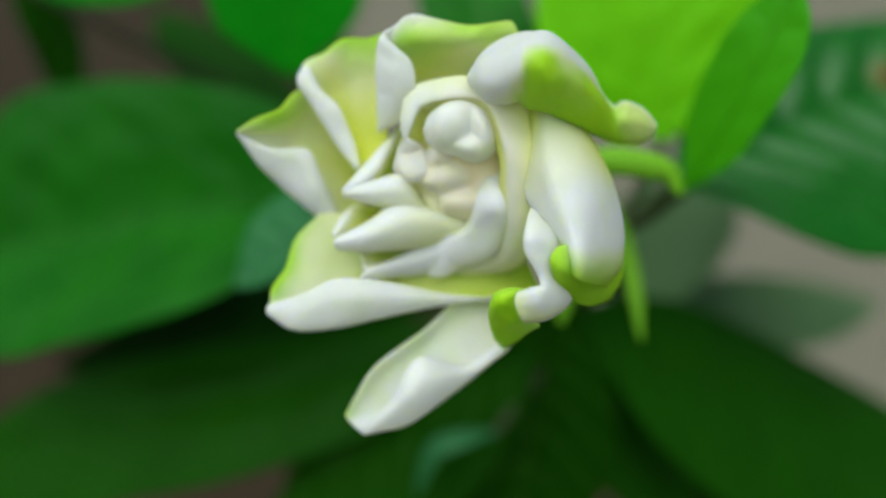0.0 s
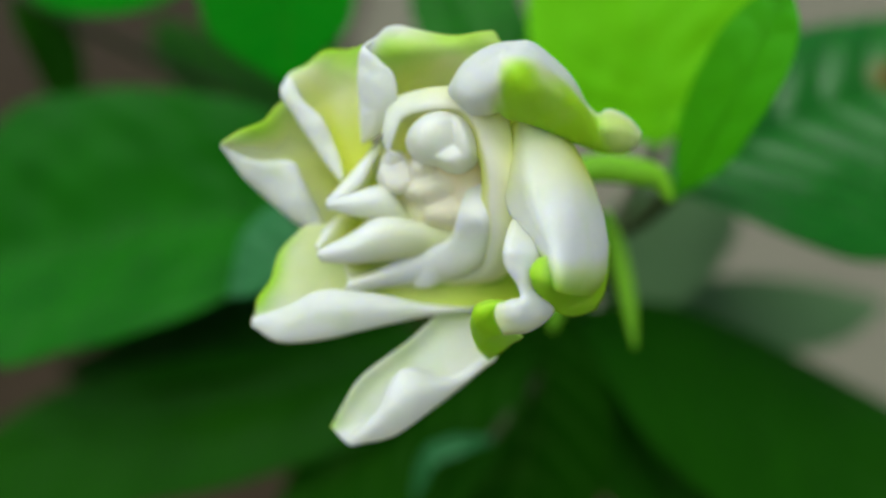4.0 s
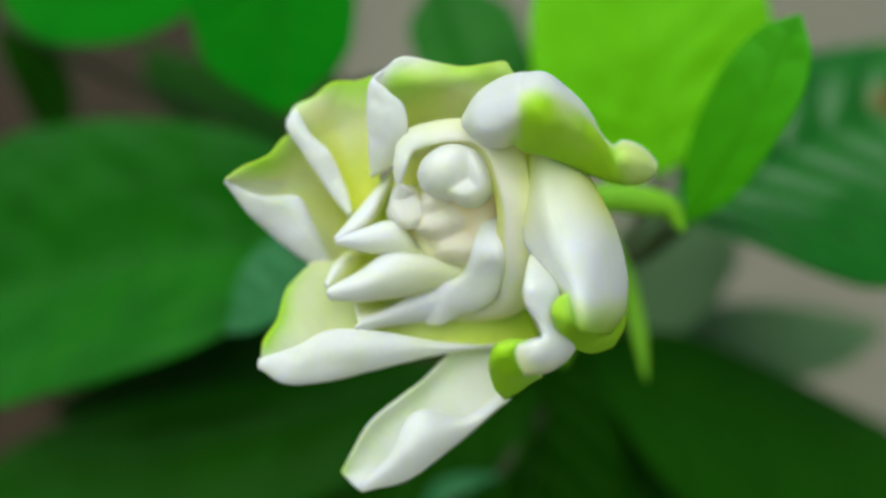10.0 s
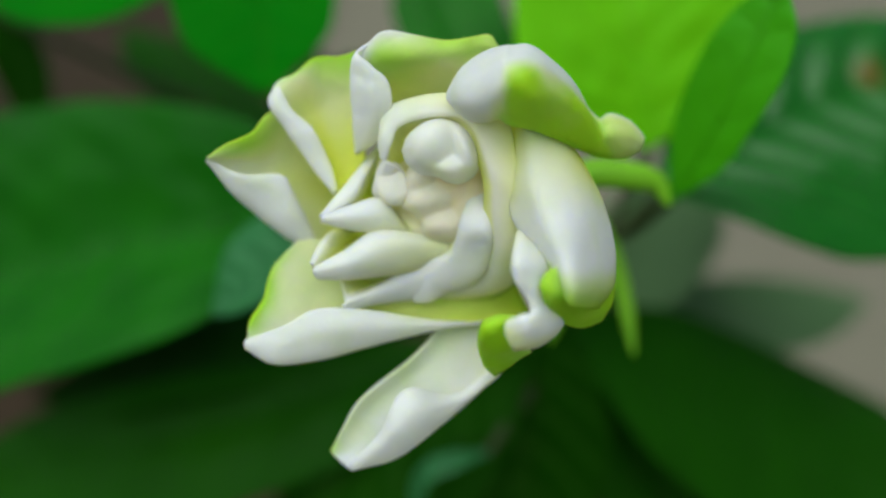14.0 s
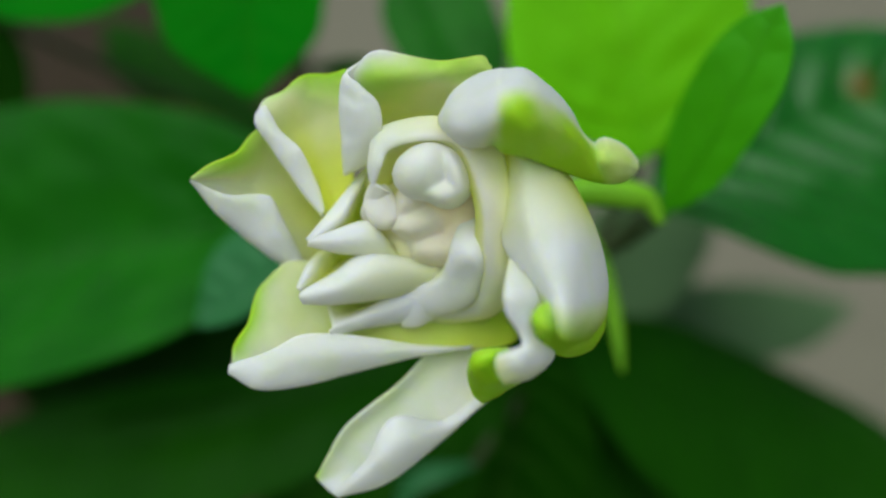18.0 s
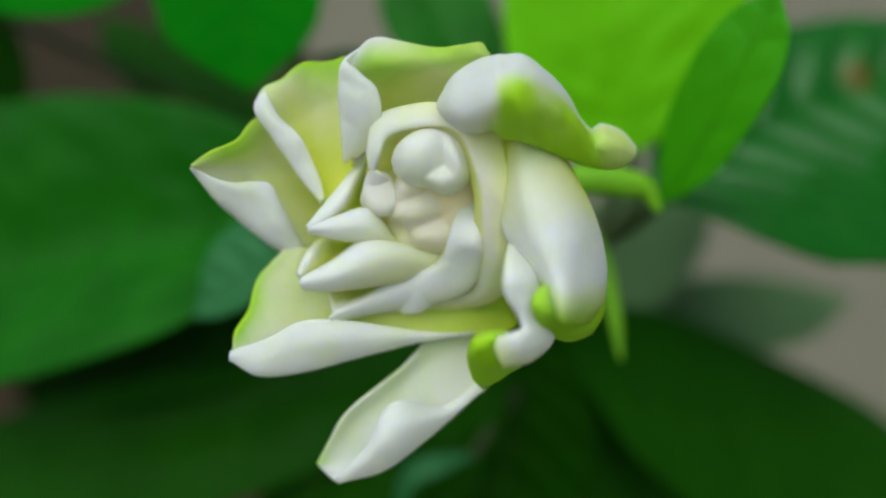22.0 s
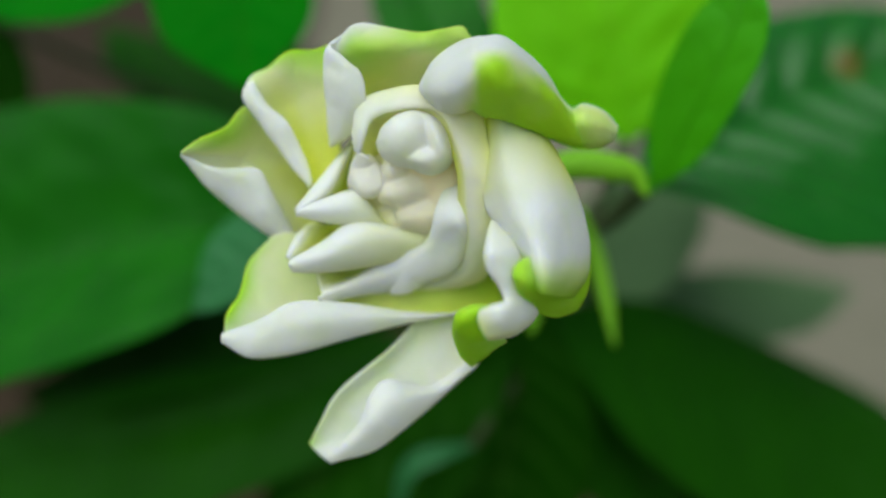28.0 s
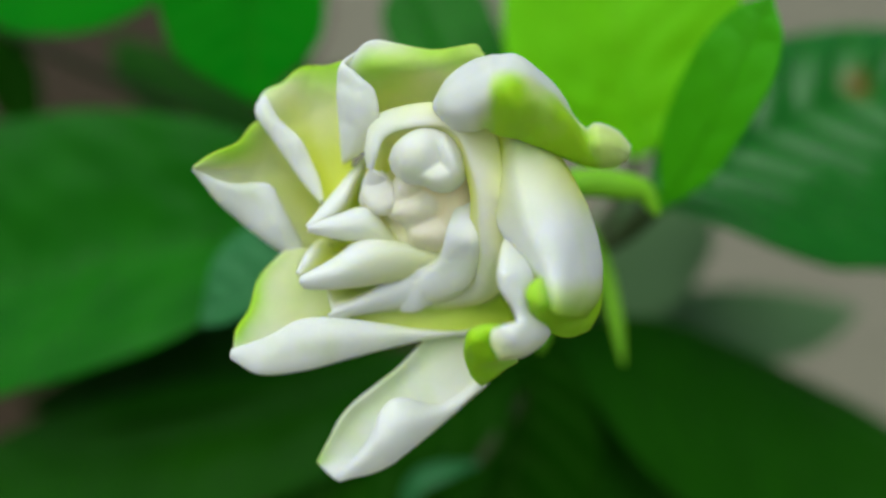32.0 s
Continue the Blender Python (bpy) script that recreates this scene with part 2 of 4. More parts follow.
def tube(name, spine, radii, mat, parent, label="", around=12, frame_of=None):
    s = spline(spine, 6)
    r = spline(np.array(radii)[:, None], 6)[:, 0]
    tang = np.gradient(s, axis=0)
    g = np.zeros((len(s), around + 1, 3))
    for i in range(len(s)):
        t = Vector(tang[i]).normalized()
        e1 = t.orthogonal().normalized() if i == 0 else (e1 - t * e1.dot(t)).normalized()
        e2 = t.cross(e1)
        for j in range(around + 1):
            a = 2 * math.pi * j / around
            g[i, j] = Vector(s[i]) + (e1 * math.cos(a) + e2 * math.sin(a)) * max(r[i], 1e-4)
    shape = g.shape[:2]
    return link_part(name, grid_mesh(name, g, {"vein": np.zeros(shape), "yellow": np.full(shape, 0.5), "green": np.full(shape, 0.35), "tan_shade": np.zeros(shape)}), mat, parent, label)


# ---- ground ----
def sheet(name, x0, border, z, nx, ny, mat, rough):
    """A low, uneven bed of soil from x0 to a winding border, given as places (y, x) along it."""
    g = np.zeros((ny, nx, 3))
    ys, xs = zip(*border)
    for i in range(ny):
        y = ys[0] + (ys[-1] - ys[0]) * (i / (ny - 1)) ** 2
        x1 = float(np.interp(y, ys, xs)) + 0.06 * noise.noise(Vector((y * 2.3, 0, 5)))
        for j in range(nx):
            x = x1 + (x0 - x1) * (j / (nx - 1)) ** 2
            edge = min(i, j, ny - 1 - i, nx - 1 - j)
            g[i, j] = (x, y + 0.08 * noise.noise(Vector((x * 2, y, 1))), z + (rough * noise.noise(Vector((x, y, 0)) * 3.1) + 0.01 if edge > 0 else -0.03))
    return link_part(name, grid_mesh(name, g, {}), mat, None)


g_near = 60.0
ground = link_part("ground", grid_mesh("ground", np.array([[[sx * g_near, sy * g_near, 0.0] for sx in np.linspace(-1, 1, 9)] for sy in np.linspace(-1, 1, 9)]), {}), PALE_EARTH, None)
tagged(ground, "pale dry earth reaching far behind the shrub", "ground", kind="structure")
soil = sheet("flower_bed", -6.0, [(-1.6, 0.3), (0.0, 0.3), (0.4, 0.2), (1.0, -0.2), (1.8, -0.36), (12.0, -0.9)], 0.012, 90, 90, BROWN_EARTH, 0.02)
tagged(soil, "dark brown soil of the flower bed", "soil", kind="structure")

# ---- the flower ----
flower = new("gardenia_flower")
flower.matrix_world = FACE
tagged(flower, "half-open white gardenia flower with green-tipped rolled petals on its stem", "flower")
petal(
    flower, "petal with a yellow-green inside and a white rolled lower edge",
    rib([(-1.74, 1.27, -1.01), (-2.22, 1.67, -0.7), (-2.69, 2, -0.45), (-2.99, 1.63, -0.25), (-3.33, 1.44, -0.06), (-3.58, 1.23, 0.07)], "866554", "036987"),
    rib([(-1.7, 1, -1.06), (-2.15, 1.46, -0.8), (-2.62, 1.82, -0.55), (-2.97, 1.51, -0.38), (-3.3, 1.34, -0.16), (-3.58, 1.21, 0.06)], "875532", "003652"),
    rib([(-1.7, 0.75, -1.35), (-2.09, 1.1, -1.2), (-2.55, 1.4, -1), (-2.99, 1.31, -0.8), (-3.33, 1.26, -0.45), (-3.62, 1.22, -0.07)], "875432", "000000"),
    rib([(-1.68, 0.4, -1.35), (-2, 0.56, -1.25), (-2.42, 0.82, -1.05), (-2.87, 0.97, -0.85), (-3.29, 1.11, -0.47), (-3.62, 1.21, -0.08)], "876432", "000000"),
    rib([(-2.03, -0.23, -1.15), (-2.29, -0.08, -1.05), (-2.61, 0.13, -0.9), (-3.02, 0.45, -0.75), (-3.38, 0.81, -0.43), (-3.64, 1.2, -0.1)], "730000", "000000"),
    rib([(-2.02, -0.2, -0.95), (-2.24, -0.08, -0.82), (-2.54, 0.13, -0.62), (-2.92, 0.43, -0.5), (-3.32, 0.78, -0.27), (-3.63, 1.2, -0.06)], "300000", "000000"),
    rib([(-2.05, -0.15, -0.9), (-2.22, 0.06, -0.72), (-2.48, 0.45, -0.42), (-2.82, 0.77, -0.3), (-3.25, 0.95, -0.17), (-3.62, 1.2, -0.03)], "000000", "000000"),
    rib([(-2.1, -0.12, -0.9), (-2.22, 0.23, -0.72), (-2.4, 0.71, -0.44), (-2.56, 1, -0.34), (-3.13, 1, -0.19), (-3.61, 1.21, -0.03)], "310000", "000000"),
    ruffle=0.04,
)
petal(
    flower, "upright petal with a yellow inside and a green wavy rim",
    rib([(-1.26, 0.8, -0.7), (-1.33, 1.5, -0.7), (-1.38, 2.18, -0.6), (-1.39, 2.63, -0.5), (-1.39, 2.92, -0.47)], "98542", "00069"),
    rib([(-1.39, 0.75, -0.7), (-1.56, 1.46, -0.75), (-1.64, 2.18, -0.62), (-1.66, 2.64, -0.45), (-1.67, 2.83, -0.4)], "98542", "00069"),
    rib([(-1.5, 0.71, -0.7), (-1.72, 1.37, -0.75), (-1.89, 2.09, -0.6), (-1.97, 2.58, -0.38), (-2.02, 2.8, -0.33)], "98543", "00059"),
    rib([(-1.58, 0.69, -0.65), (-1.87, 1.28, -0.7), (-2.11, 1.95, -0.55), (-2.26, 2.39, -0.3), (-2.33, 2.54, -0.27)], "99752", "00008"),
    rib([(-1.65, 0.69, -0.6), (-1.96, 1.18, -0.62), (-2.31, 1.77, -0.5), (-2.51, 2.2, -0.25), (-2.57, 2.42, -0.23)], "98641", "00004"),
    rib([(-1.74, 0.68, -0.5), (-2.04, 1.06, -0.55), (-2.39, 1.59, -0.45), (-2.65, 2.02, -0.3), (-2.68, 2.26, -0.25)], "96300", "00000"),
    rib([(-1.75, 0.69, -0.35), (-2.04, 1.07, -0.35), (-2.4, 1.62, -0.2), (-2.66, 2, -0.18), (-2.69, 2.17, -0.19)], "30000", "00000"),
    rib([(-1.73, 0.72, -0.32), (-1.91, 1.09, -0.3), (-2.22, 1.61, -0.14), (-2.51, 1.97, -0.1), (-2.62, 2.26, -0.15)], "10000", "00000"),
    rib([(-1.71, 0.75, -0.32), (-1.81, 1.15, -0.34), (-2.02, 1.64, -0.2), (-2.33, 1.91, -0.18), (-2.54, 2.31, -0.17)], "52000", "00000"),
    ruffle=0.04,
)
petal(
    flower, "top petal folded over, green under its rim",
    rib([(-1.37, 1.31, -0.3), (-1.07, 1.44, -0.1), (-0.81, 1.84, 0.12), (-0.84, 2.24, 0.25), (-1.02, 2.41, 0.3), (-1.13, 2.51, 0.32)], "531000", "000000"),
    rib([(-1.38, 1.3, -0.28), (-1.22, 1.57, -0.02), (-1.12, 1.94, 0.22), (-1.11, 2.28, 0.34), (-1.16, 2.46, 0.38), (-1.21, 2.57, 0.36)], "210000", "000000"),
    rib([(-1.4, 1.3, -0.3), (-1.39, 1.67, -0.08), (-1.4, 2.05, 0.1), (-1.38, 2.38, 0.25), (-1.36, 2.57, 0.32), (-1.29, 2.69, 0.32)], "310000", "000000"),
    rib([(-1.38, 1.35, -0.5), (-1.37, 1.71, -0.35), (-1.35, 2.09, -0.15), (-1.33, 2.42, 0.05), (-1.26, 2.63, 0.2), (-1.14, 2.84, 0.25)], "753000", "000000"),
    rib([(-1.09, 1.68, -0.8), (-1.12, 1.97, -0.65), (-1.1, 2.22, -0.4), (-1.07, 2.45, -0.05), (-1.03, 2.65, 0.22), (-0.97, 2.98, 0.25)], "776410", "000370"),
    rib([(-0.84, 1.86, -0.9), (-0.83, 2.07, -0.75), (-0.81, 2.31, -0.5), (-0.78, 2.48, -0.1), (-0.74, 2.65, 0.24), (-0.76, 3.02, 0.2)], "777641", "000480"),
    rib([(-0.48, 2.02, -0.95), (-0.47, 2.19, -0.75), (-0.46, 2.35, -0.5), (-0.45, 2.52, -0.12), (-0.42, 2.66, 0.2), (-0.42, 2.95, 0.14)], "776652", "000264"),
    rib([(-0.08, 2.08, -0.95), (-0.08, 2.25, -0.75), (-0.07, 2.42, -0.5), (-0.05, 2.59, -0.14), (-0.03, 2.72, 0.1), (-0.03, 2.91, 0.05)], "765544", "000057"),
    rib([(0.27, 2.05, -0.8), (0.28, 2.26, -0.6), (0.29, 2.47, -0.35), (0.3, 2.68, -0.09), (0.31, 2.78, 0.07), (0.31, 2.93, 0.13)], "765555", "000367"),
    rib([(0.58, 2.06, -0.85), (0.59, 2.32, -0.65), (0.61, 2.57, -0.4), (0.61, 2.74, -0.13), (0.62, 2.82, 0.07), (0.62, 2.98, 0.07)], "765555", "000456"),
    rib([(0.76, 2.06, -0.85), (0.77, 2.32, -0.65), (0.77, 2.58, -0.45), (0.77, 2.7, -0.25), (0.79, 2.75, -0.1), (0.77, 2.83, 0)], "765555", "000456"),
    ruffle=0.05,
)
petal(
    flower, "yellow-green petal standing behind the rolled one",
    rib([(0.59, 1.79, -0.9), (0.66, 2.11, -0.7), (0.72, 2.5, -0.5), (0.75, 2.9, -0.38)], "9864", "0013"),
    rib([(1.03, 1.61, -0.9), (1.19, 1.94, -0.75), (1.35, 2.26, -0.6), (1.43, 2.59, -0.5)], "9864", "0013"),
    rib([(1.48, 1.35, -0.95), (1.73, 1.51, -0.8), (1.97, 1.66, -0.65), (2.2, 1.73, -0.5)], "9864", "0013"),
    ruffle=0.02,
)
petal(
    flower, "fat rolled petal, white above and puckered green below",
    rib([(0.03, 2.08, 0.33), (0.02, 1.99, 0.51), (0.03, 1.92, 0.55), (0.07, 1.86, 0.56), (0.13, 1.8, 0.5)], "00000", "00000"),
    rib([(0.22, 2.4, 0.35), (0.18, 2.09, 0.87), (0.19, 1.89, 1.03), (0.25, 1.72, 1.04), (0.35, 1.62, 0.83)], "00000", "00000"),
    rib([(0.53, 2.62, 0.36), (0.47, 2.17, 1.2), (0.47, 1.91, 1.42), (0.51, 1.7, 1.41), (0.58, 1.58, 1)], "00002", "00000"),
    rib([(0.83, 2.68, 0.48), (0.73, 2.24, 1.45), (0.7, 1.95, 1.73), (0.7, 1.73, 1.64), (0.75, 1.59, 1.15)], "00025", "00016"),
    rib([(0.95, 2.68, 0.48), (0.85, 2.23, 1.5), (0.81, 1.96, 1.82), (0.83, 1.72, 1.66), (0.89, 1.48, 1.17)], "00344", "00699"),
    rib([(1.19, 2.69, 0.45), (1.07, 2.23, 1.49), (1.04, 1.97, 1.8), (1.07, 1.68, 1.72), (1.17, 1.43, 1.1)], "00444", "01999"),
    rib([(1.47, 2.55, 0.32), (1.35, 2.2, 1.2), (1.33, 1.95, 1.47), (1.37, 1.68, 1.4), (1.49, 1.36, 0.83)], "00444", "00499"),
    rib([(1.78, 2.3, 0.14), (1.7, 2.05, 0.75), (1.68, 1.87, 0.96), (1.71, 1.64, 1), (1.84, 1.28, 0.47)], "00444", "01899"),
    rib([(2.02, 1.99, -0.06), (1.96, 1.81, 0.42), (1.96, 1.69, 0.59), (1.99, 1.49, 0.59), (2.12, 1.22, 0.18)], "02444", "05899"),
    rib([(2.27, 1.75, -0.26), (2.22, 1.65, 0.08), (2.2, 1.57, 0.21), (2.23, 1.41, 0.22), (2.35, 1.19, -0.05)], "03444", "06889"),
    rib([(2.46, 1.83, -0.3), (2.4, 1.68, 0.08), (2.38, 1.55, 0.24), (2.42, 1.38, 0.22), (2.54, 1.18, -0.12)], "05555", "04555"),
    rib([(2.75, 1.73, -0.35), (2.69, 1.61, -0.04), (2.67, 1.51, 0.08), (2.68, 1.38, 0.06), (2.73, 1.2, -0.21)], "05555", "02445"),
    rib([(2.98, 1.49, -0.41), (2.94, 1.44, -0.25), (2.93, 1.39, -0.19), (2.91, 1.34, -0.19), (2.89, 1.28, -0.31)], "03333", "01333"),
    ruffle=0.045, hem=0.5, lumps=0.014,
)
petal(
    flower, "broad white petal bent outwards",
    rib([(0.96, 1.51, 0.42), (0.88, 0.79, 0.64), (0.91, 0.22, 0.71), (1.21, -0.2, 0.88), (1.37, -0.48, 1.09), (1.48, -0.76, 1.12)], "991069", "000079"),
    rib([(1.05, 1.52, 0.53), (1, 0.76, 0.88), (1.06, 0.19, 0.98), (1.31, -0.27, 1.19), (1.42, -0.55, 1.32), (1.5, -0.83, 1.3)], "741035", "000059"),
    rib([(1.21, 1.53, 0.66), (1.22, 0.74, 1.15), (1.34, 0.12, 1.41), (1.52, -0.4, 1.53), (1.56, -0.7, 1.58), (1.58, -0.94, 1.46)], "420023", "000049"),
    rib([(1.51, 1.49, 0.42), (1.7, 0.76, 0.98), (1.81, 0.16, 1.18), (1.84, -0.43, 1.24), (1.85, -0.76, 1.21), (1.8, -1.01, 1.08)], "640034", "000049"),
    rib([(1.82, 1.41, -0.15), (2.08, 0.77, 0.27), (2.26, 0.25, 0.39), (2.36, -0.31, 0.39), (2.33, -0.75, 0.35), (2.14, -1.05, 0.3)], "981058", "000049"),
    rib([(1.82, 1.33, -0.86), (2.14, 0.7, -0.62), (2.29, 0.19, -0.49), (2.36, -0.33, -0.47), (2.31, -0.67, -0.41), (2.12, -0.92, -0.34)], "992199", "000049"),
    ruffle=0.02,
)
petal(
    flower, "yellow-green outside of the bent petal tip",
    rib([(1.46, -0.45, 1.38), (1.25, -0.53, 1.52), (1.18, -0.76, 1.54), (1.4, -1.09, 0.94)], "3211", "7999"),
    rib([(1.57, -0.71, 1.19), (1.38, -0.81, 1.48), (1.42, -1.02, 1.14), (1.66, -1.27, 0.51)], "3211", "7999"),
    rib([(1.9, -0.81, 0.65), (1.84, -0.97, 0.73), (1.86, -1.18, 0.45), (1.91, -1.35, 0.11)], "3211", "7999"),
    rib([(2.34, -0.31, 0.09), (2.25, -0.75, 0.31), (2.2, -1.1, 0.18), (2.17, -1.3, -0.08)], "3211", "7999"),
    rib([(2.48, -0.24, -0.25), (2.44, -0.56, 0), (2.4, -0.96, 0), (2.28, -1.25, -0.2)], "3211", "7999"),
    name="petal_tip", ruffle=0.05,
)
petal(
    flower, "narrow twisted white petal with a rolled end",
    rib([(1.16, 0.34, 0), (0.93, -0.03, 0.91), (0.85, -0.35, 1.43), (0.86, -0.6, 1.48), (1.02, -0.84, 1.38), (1.07, -1.04, 1.36), (0.91, -1.08, 1.48), (0.76, -1.14, 1.43)], "63100002", "00000000"),
    rib([(1.22, 0.34, -0.04), (1.01, -0.03, 0.92), (0.93, -0.35, 1.49), (0.95, -0.6, 1.51), (1.09, -0.86, 1.4), (1.15, -1.06, 1.39), (0.97, -1.16, 1.53), (0.72, -1.22, 1.46)], "31000003", "00000000"),
    rib([(1.31, 0.32, -0.1), (1.18, -0.07, 0.81), (1.11, -0.37, 1.35), (1.13, -0.64, 1.41), (1.19, -0.89, 1.33), (1.32, -1.13, 1.23), (1.06, -1.29, 1.46), (0.73, -1.33, 1.46)], "21000004", "00000001"),
    rib([(1.4, 0.3, -0.16), (1.35, -0.11, 0.78), (1.39, -0.42, 0.95), (1.34, -0.72, 1.05), (1.28, -0.98, 1.17), (1.51, -1.2, 0.95), (1.19, -1.43, 1.23), (0.81, -1.49, 1.38)], "21000024", "00000001"),
    rib([(1.45, 0.26, -0.28), (1.4, -0.15, 0.57), (1.42, -0.47, 0.7), (1.4, -0.76, 0.76), (1.35, -1.06, 0.84), (1.57, -1.25, 0.7), (1.24, -1.51, 0.96), (0.87, -1.55, 1.16)], "31000014", "00000001"),
    ruffle=0.03,
)
petal(
    flower, "green outside of the rolled petal end",
    rib([(0.9, -1.11, 1.05), (0.65, -1.1, 1.18), (0.45, -1.19, 1.14), (0.4, -1.39, 0.91)], "2111", "7999"),
    rib([(0.92, -1.19, 1.09), (0.67, -1.2, 1.3), (0.49, -1.32, 1.22), (0.4, -1.59, 0.71)], "2111", "7999"),
    rib([(0.97, -1.52, 0.84), (0.76, -1.54, 0.95), (0.6, -1.66, 0.71), (0.5, -1.87, 0.18)], "2111", "7999"),
    rib([(1.16, -1.65, 0.46), (0.98, -1.77, 0.34), (0.82, -1.94, 0.07), (0.67, -2.09, -0.22)], "2111", "7999"),
    name="petal_tip", ruffle=0.06,
)
petal(
    flower, "low petal with a green-edged inside and a white rolled front",
    rib([(1.08, -0.75, -0.95), (-0.12, -0.45, -0.9), (-1.19, -0.21, -0.85), (-1.8, -0.05, -0.78), (-2.14, 0.01, -0.72), (-2.4, -0.02, -0.64)], "976543", "432111"),
    rib([(1.17, -0.97, -0.95), (-0.08, -0.75, -0.9), (-1.18, -0.55, -0.83), (-1.96, -0.41, -0.7), (-2.46, -0.36, -0.58), (-2.74, -0.42, -0.47)], "976433", "543228"),
    rib([(1.25, -1.19, -0.9), (-0.04, -1.05, -0.85), (-1.18, -0.91, -0.75), (-1.95, -0.86, -0.65), (-2.52, -0.82, -0.47), (-2.85, -0.88, -0.32)], "976432", "432129"),
    rib([(1.03, -1.34, -0.88), (-0.04, -1.31, -0.8), (-1.17, -1.32, -0.7), (-1.94, -1.33, -0.6), (-2.58, -1.28, -0.37), (-3.04, -1.23, -0.2)], "976421", "322119"),
    rib([(0.54, -1.33, -0.8), (-0.3, -1.42, -0.65), (-1.33, -1.63, -0.55), (-2.05, -1.78, -0.5), (-2.67, -1.79, -0.37), (-3.08, -1.57, -0.24)], "730000", "000002"),
    rib([(0.52, -1.32, -0.7), (-0.29, -1.42, -0.52), (-1.3, -1.63, -0.3), (-1.98, -1.79, -0.22), (-2.66, -1.86, -0.17), (-3.08, -1.63, -0.14)], "300000", "000000"),
    rib([(0.47, -1.34, -0.68), (-0.29, -1.34, -0.44), (-1.28, -1.35, -0.1), (-1.96, -1.4, 0.02), (-2.6, -1.62, -0.02), (-3.08, -1.57, -0.09)], "100000", "000000"),
    rib([(0.42, -1.35, -0.7), (-0.31, -1.27, -0.48), (-1.28, -1.08, -0.15), (-1.97, -1.05, -0.02), (-2.46, -1.29, -0.02), (-3.07, -1.5, -0.1)], "420000", "000001"),
    ruffle=0.03,
)
petal(
    flower, "long drooping petal with a pale green inside",
    rib([(0.14, -1.08, -1), (-0.58, -1.82, -0.55), (-1.35, -2.43, -0.4), (-1.68, -2.94, -0.45), (-1.87, -3.26, -0.5)], "11111", "22238"),
    rib([(0.34, -1.12, -1.05), (-0.43, -1.96, -0.7), (-1.16, -2.55, -0.6), (-1.55, -3.1, -0.57), (-1.82, -3.34, -0.5)], "21110", "12224"),
    rib([(0.67, -1.34, -1.05), (-0.12, -2.09, -0.72), (-0.73, -2.6, -0.62), (-1.25, -3.16, -0.63), (-1.75, -3.41, -0.5)], "21000", "11111"),
    rib([(0.79, -2, -0.8), (0.14, -2.58, -0.62), (-0.45, -3.02, -0.5), (-0.96, -3.37, -0.55), (-1.65, -3.5, -0.5)], "21000", "00001"),
    rib([(0.68, -2.18, -0.6), (0.17, -2.55, -0.42), (-0.42, -2.98, -0.22), (-0.91, -3.35, -0.33), (-1.54, -3.54, -0.43)], "10000", "00000"),
    rib([(0.64, -2.12, -0.58), (0.14, -2.47, -0.36), (-0.56, -2.61, 0.12), (-1.03, -3.1, -0.07), (-1.55, -3.51, -0.41)], "00000", "00000"),
    rib([(0.6, -2.07, -0.6), (0.01, -2.41, -0.4), (-0.67, -2.24, 0.06), (-1.05, -2.9, -0.11), (-1.57, -3.46, -0.42)], "10000", "00000"),
    ruffle=0.03,
)
petal(
    flower, "folded inner petal coming to a point",
    rib([(-1.08, 1.53, -0.8), (-1.26, 1.25, -0.55), (-1.57, 0.81, -0.28), (-1.94, 0.32, -0.13)], "5100", "0000"),
    rib([(-1.08, 1.4, -0.65), (-1.22, 1.07, -0.37), (-1.48, 0.61, -0.14), (-1.9, 0.31, -0.05)], "5200", "0000"),
    rib([(-1.1, 1.27, -1.1), (-1.23, 0.95, -0.95), (-1.43, 0.57, -0.5), (-1.88, 0.31, -0.09)], "9973", "2200"),
    rib([(-1.02, 0.83, -1.25), (-1.18, 0.76, -1.2), (-1.39, 0.51, -0.7), (-1.87, 0.3, -0.13)], "9985", "2200"),
    rib([(-0.98, 0.5, -1.05), (-1.19, 0.5, -0.85), (-1.44, 0.42, -0.4), (-1.87, 0.3, -0.09)], "9974", "0000"),
    rib([(-0.73, 0.25, -0.55), (-1.04, 0.58, -0.23), (-1.47, 0.47, -0.08), (-1.88, 0.3, -0.03)], "5200", "0000"),
    rib([(-0.62, 0.14, -0.45), (-0.96, 0.32, -0.05), (-1.47, 0.3, 0.04), (-1.9, 0.28, -0.03)], "4100", "0000"),
    rib([(-0.42, -0.01, -0.55), (-0.96, 0.08, -0.25), (-1.54, 0.16, -0.18), (-1.92, 0.26, -0.13)], "6410", "0000"),
    rib([(-0.52, 0.01, -0.85), (-1.01, 0.14, -0.65), (-1.54, 0.25, -0.5), (-1.88, 0.28, -0.25)], "8850", "0000"),
    ruffle=0.02,
)
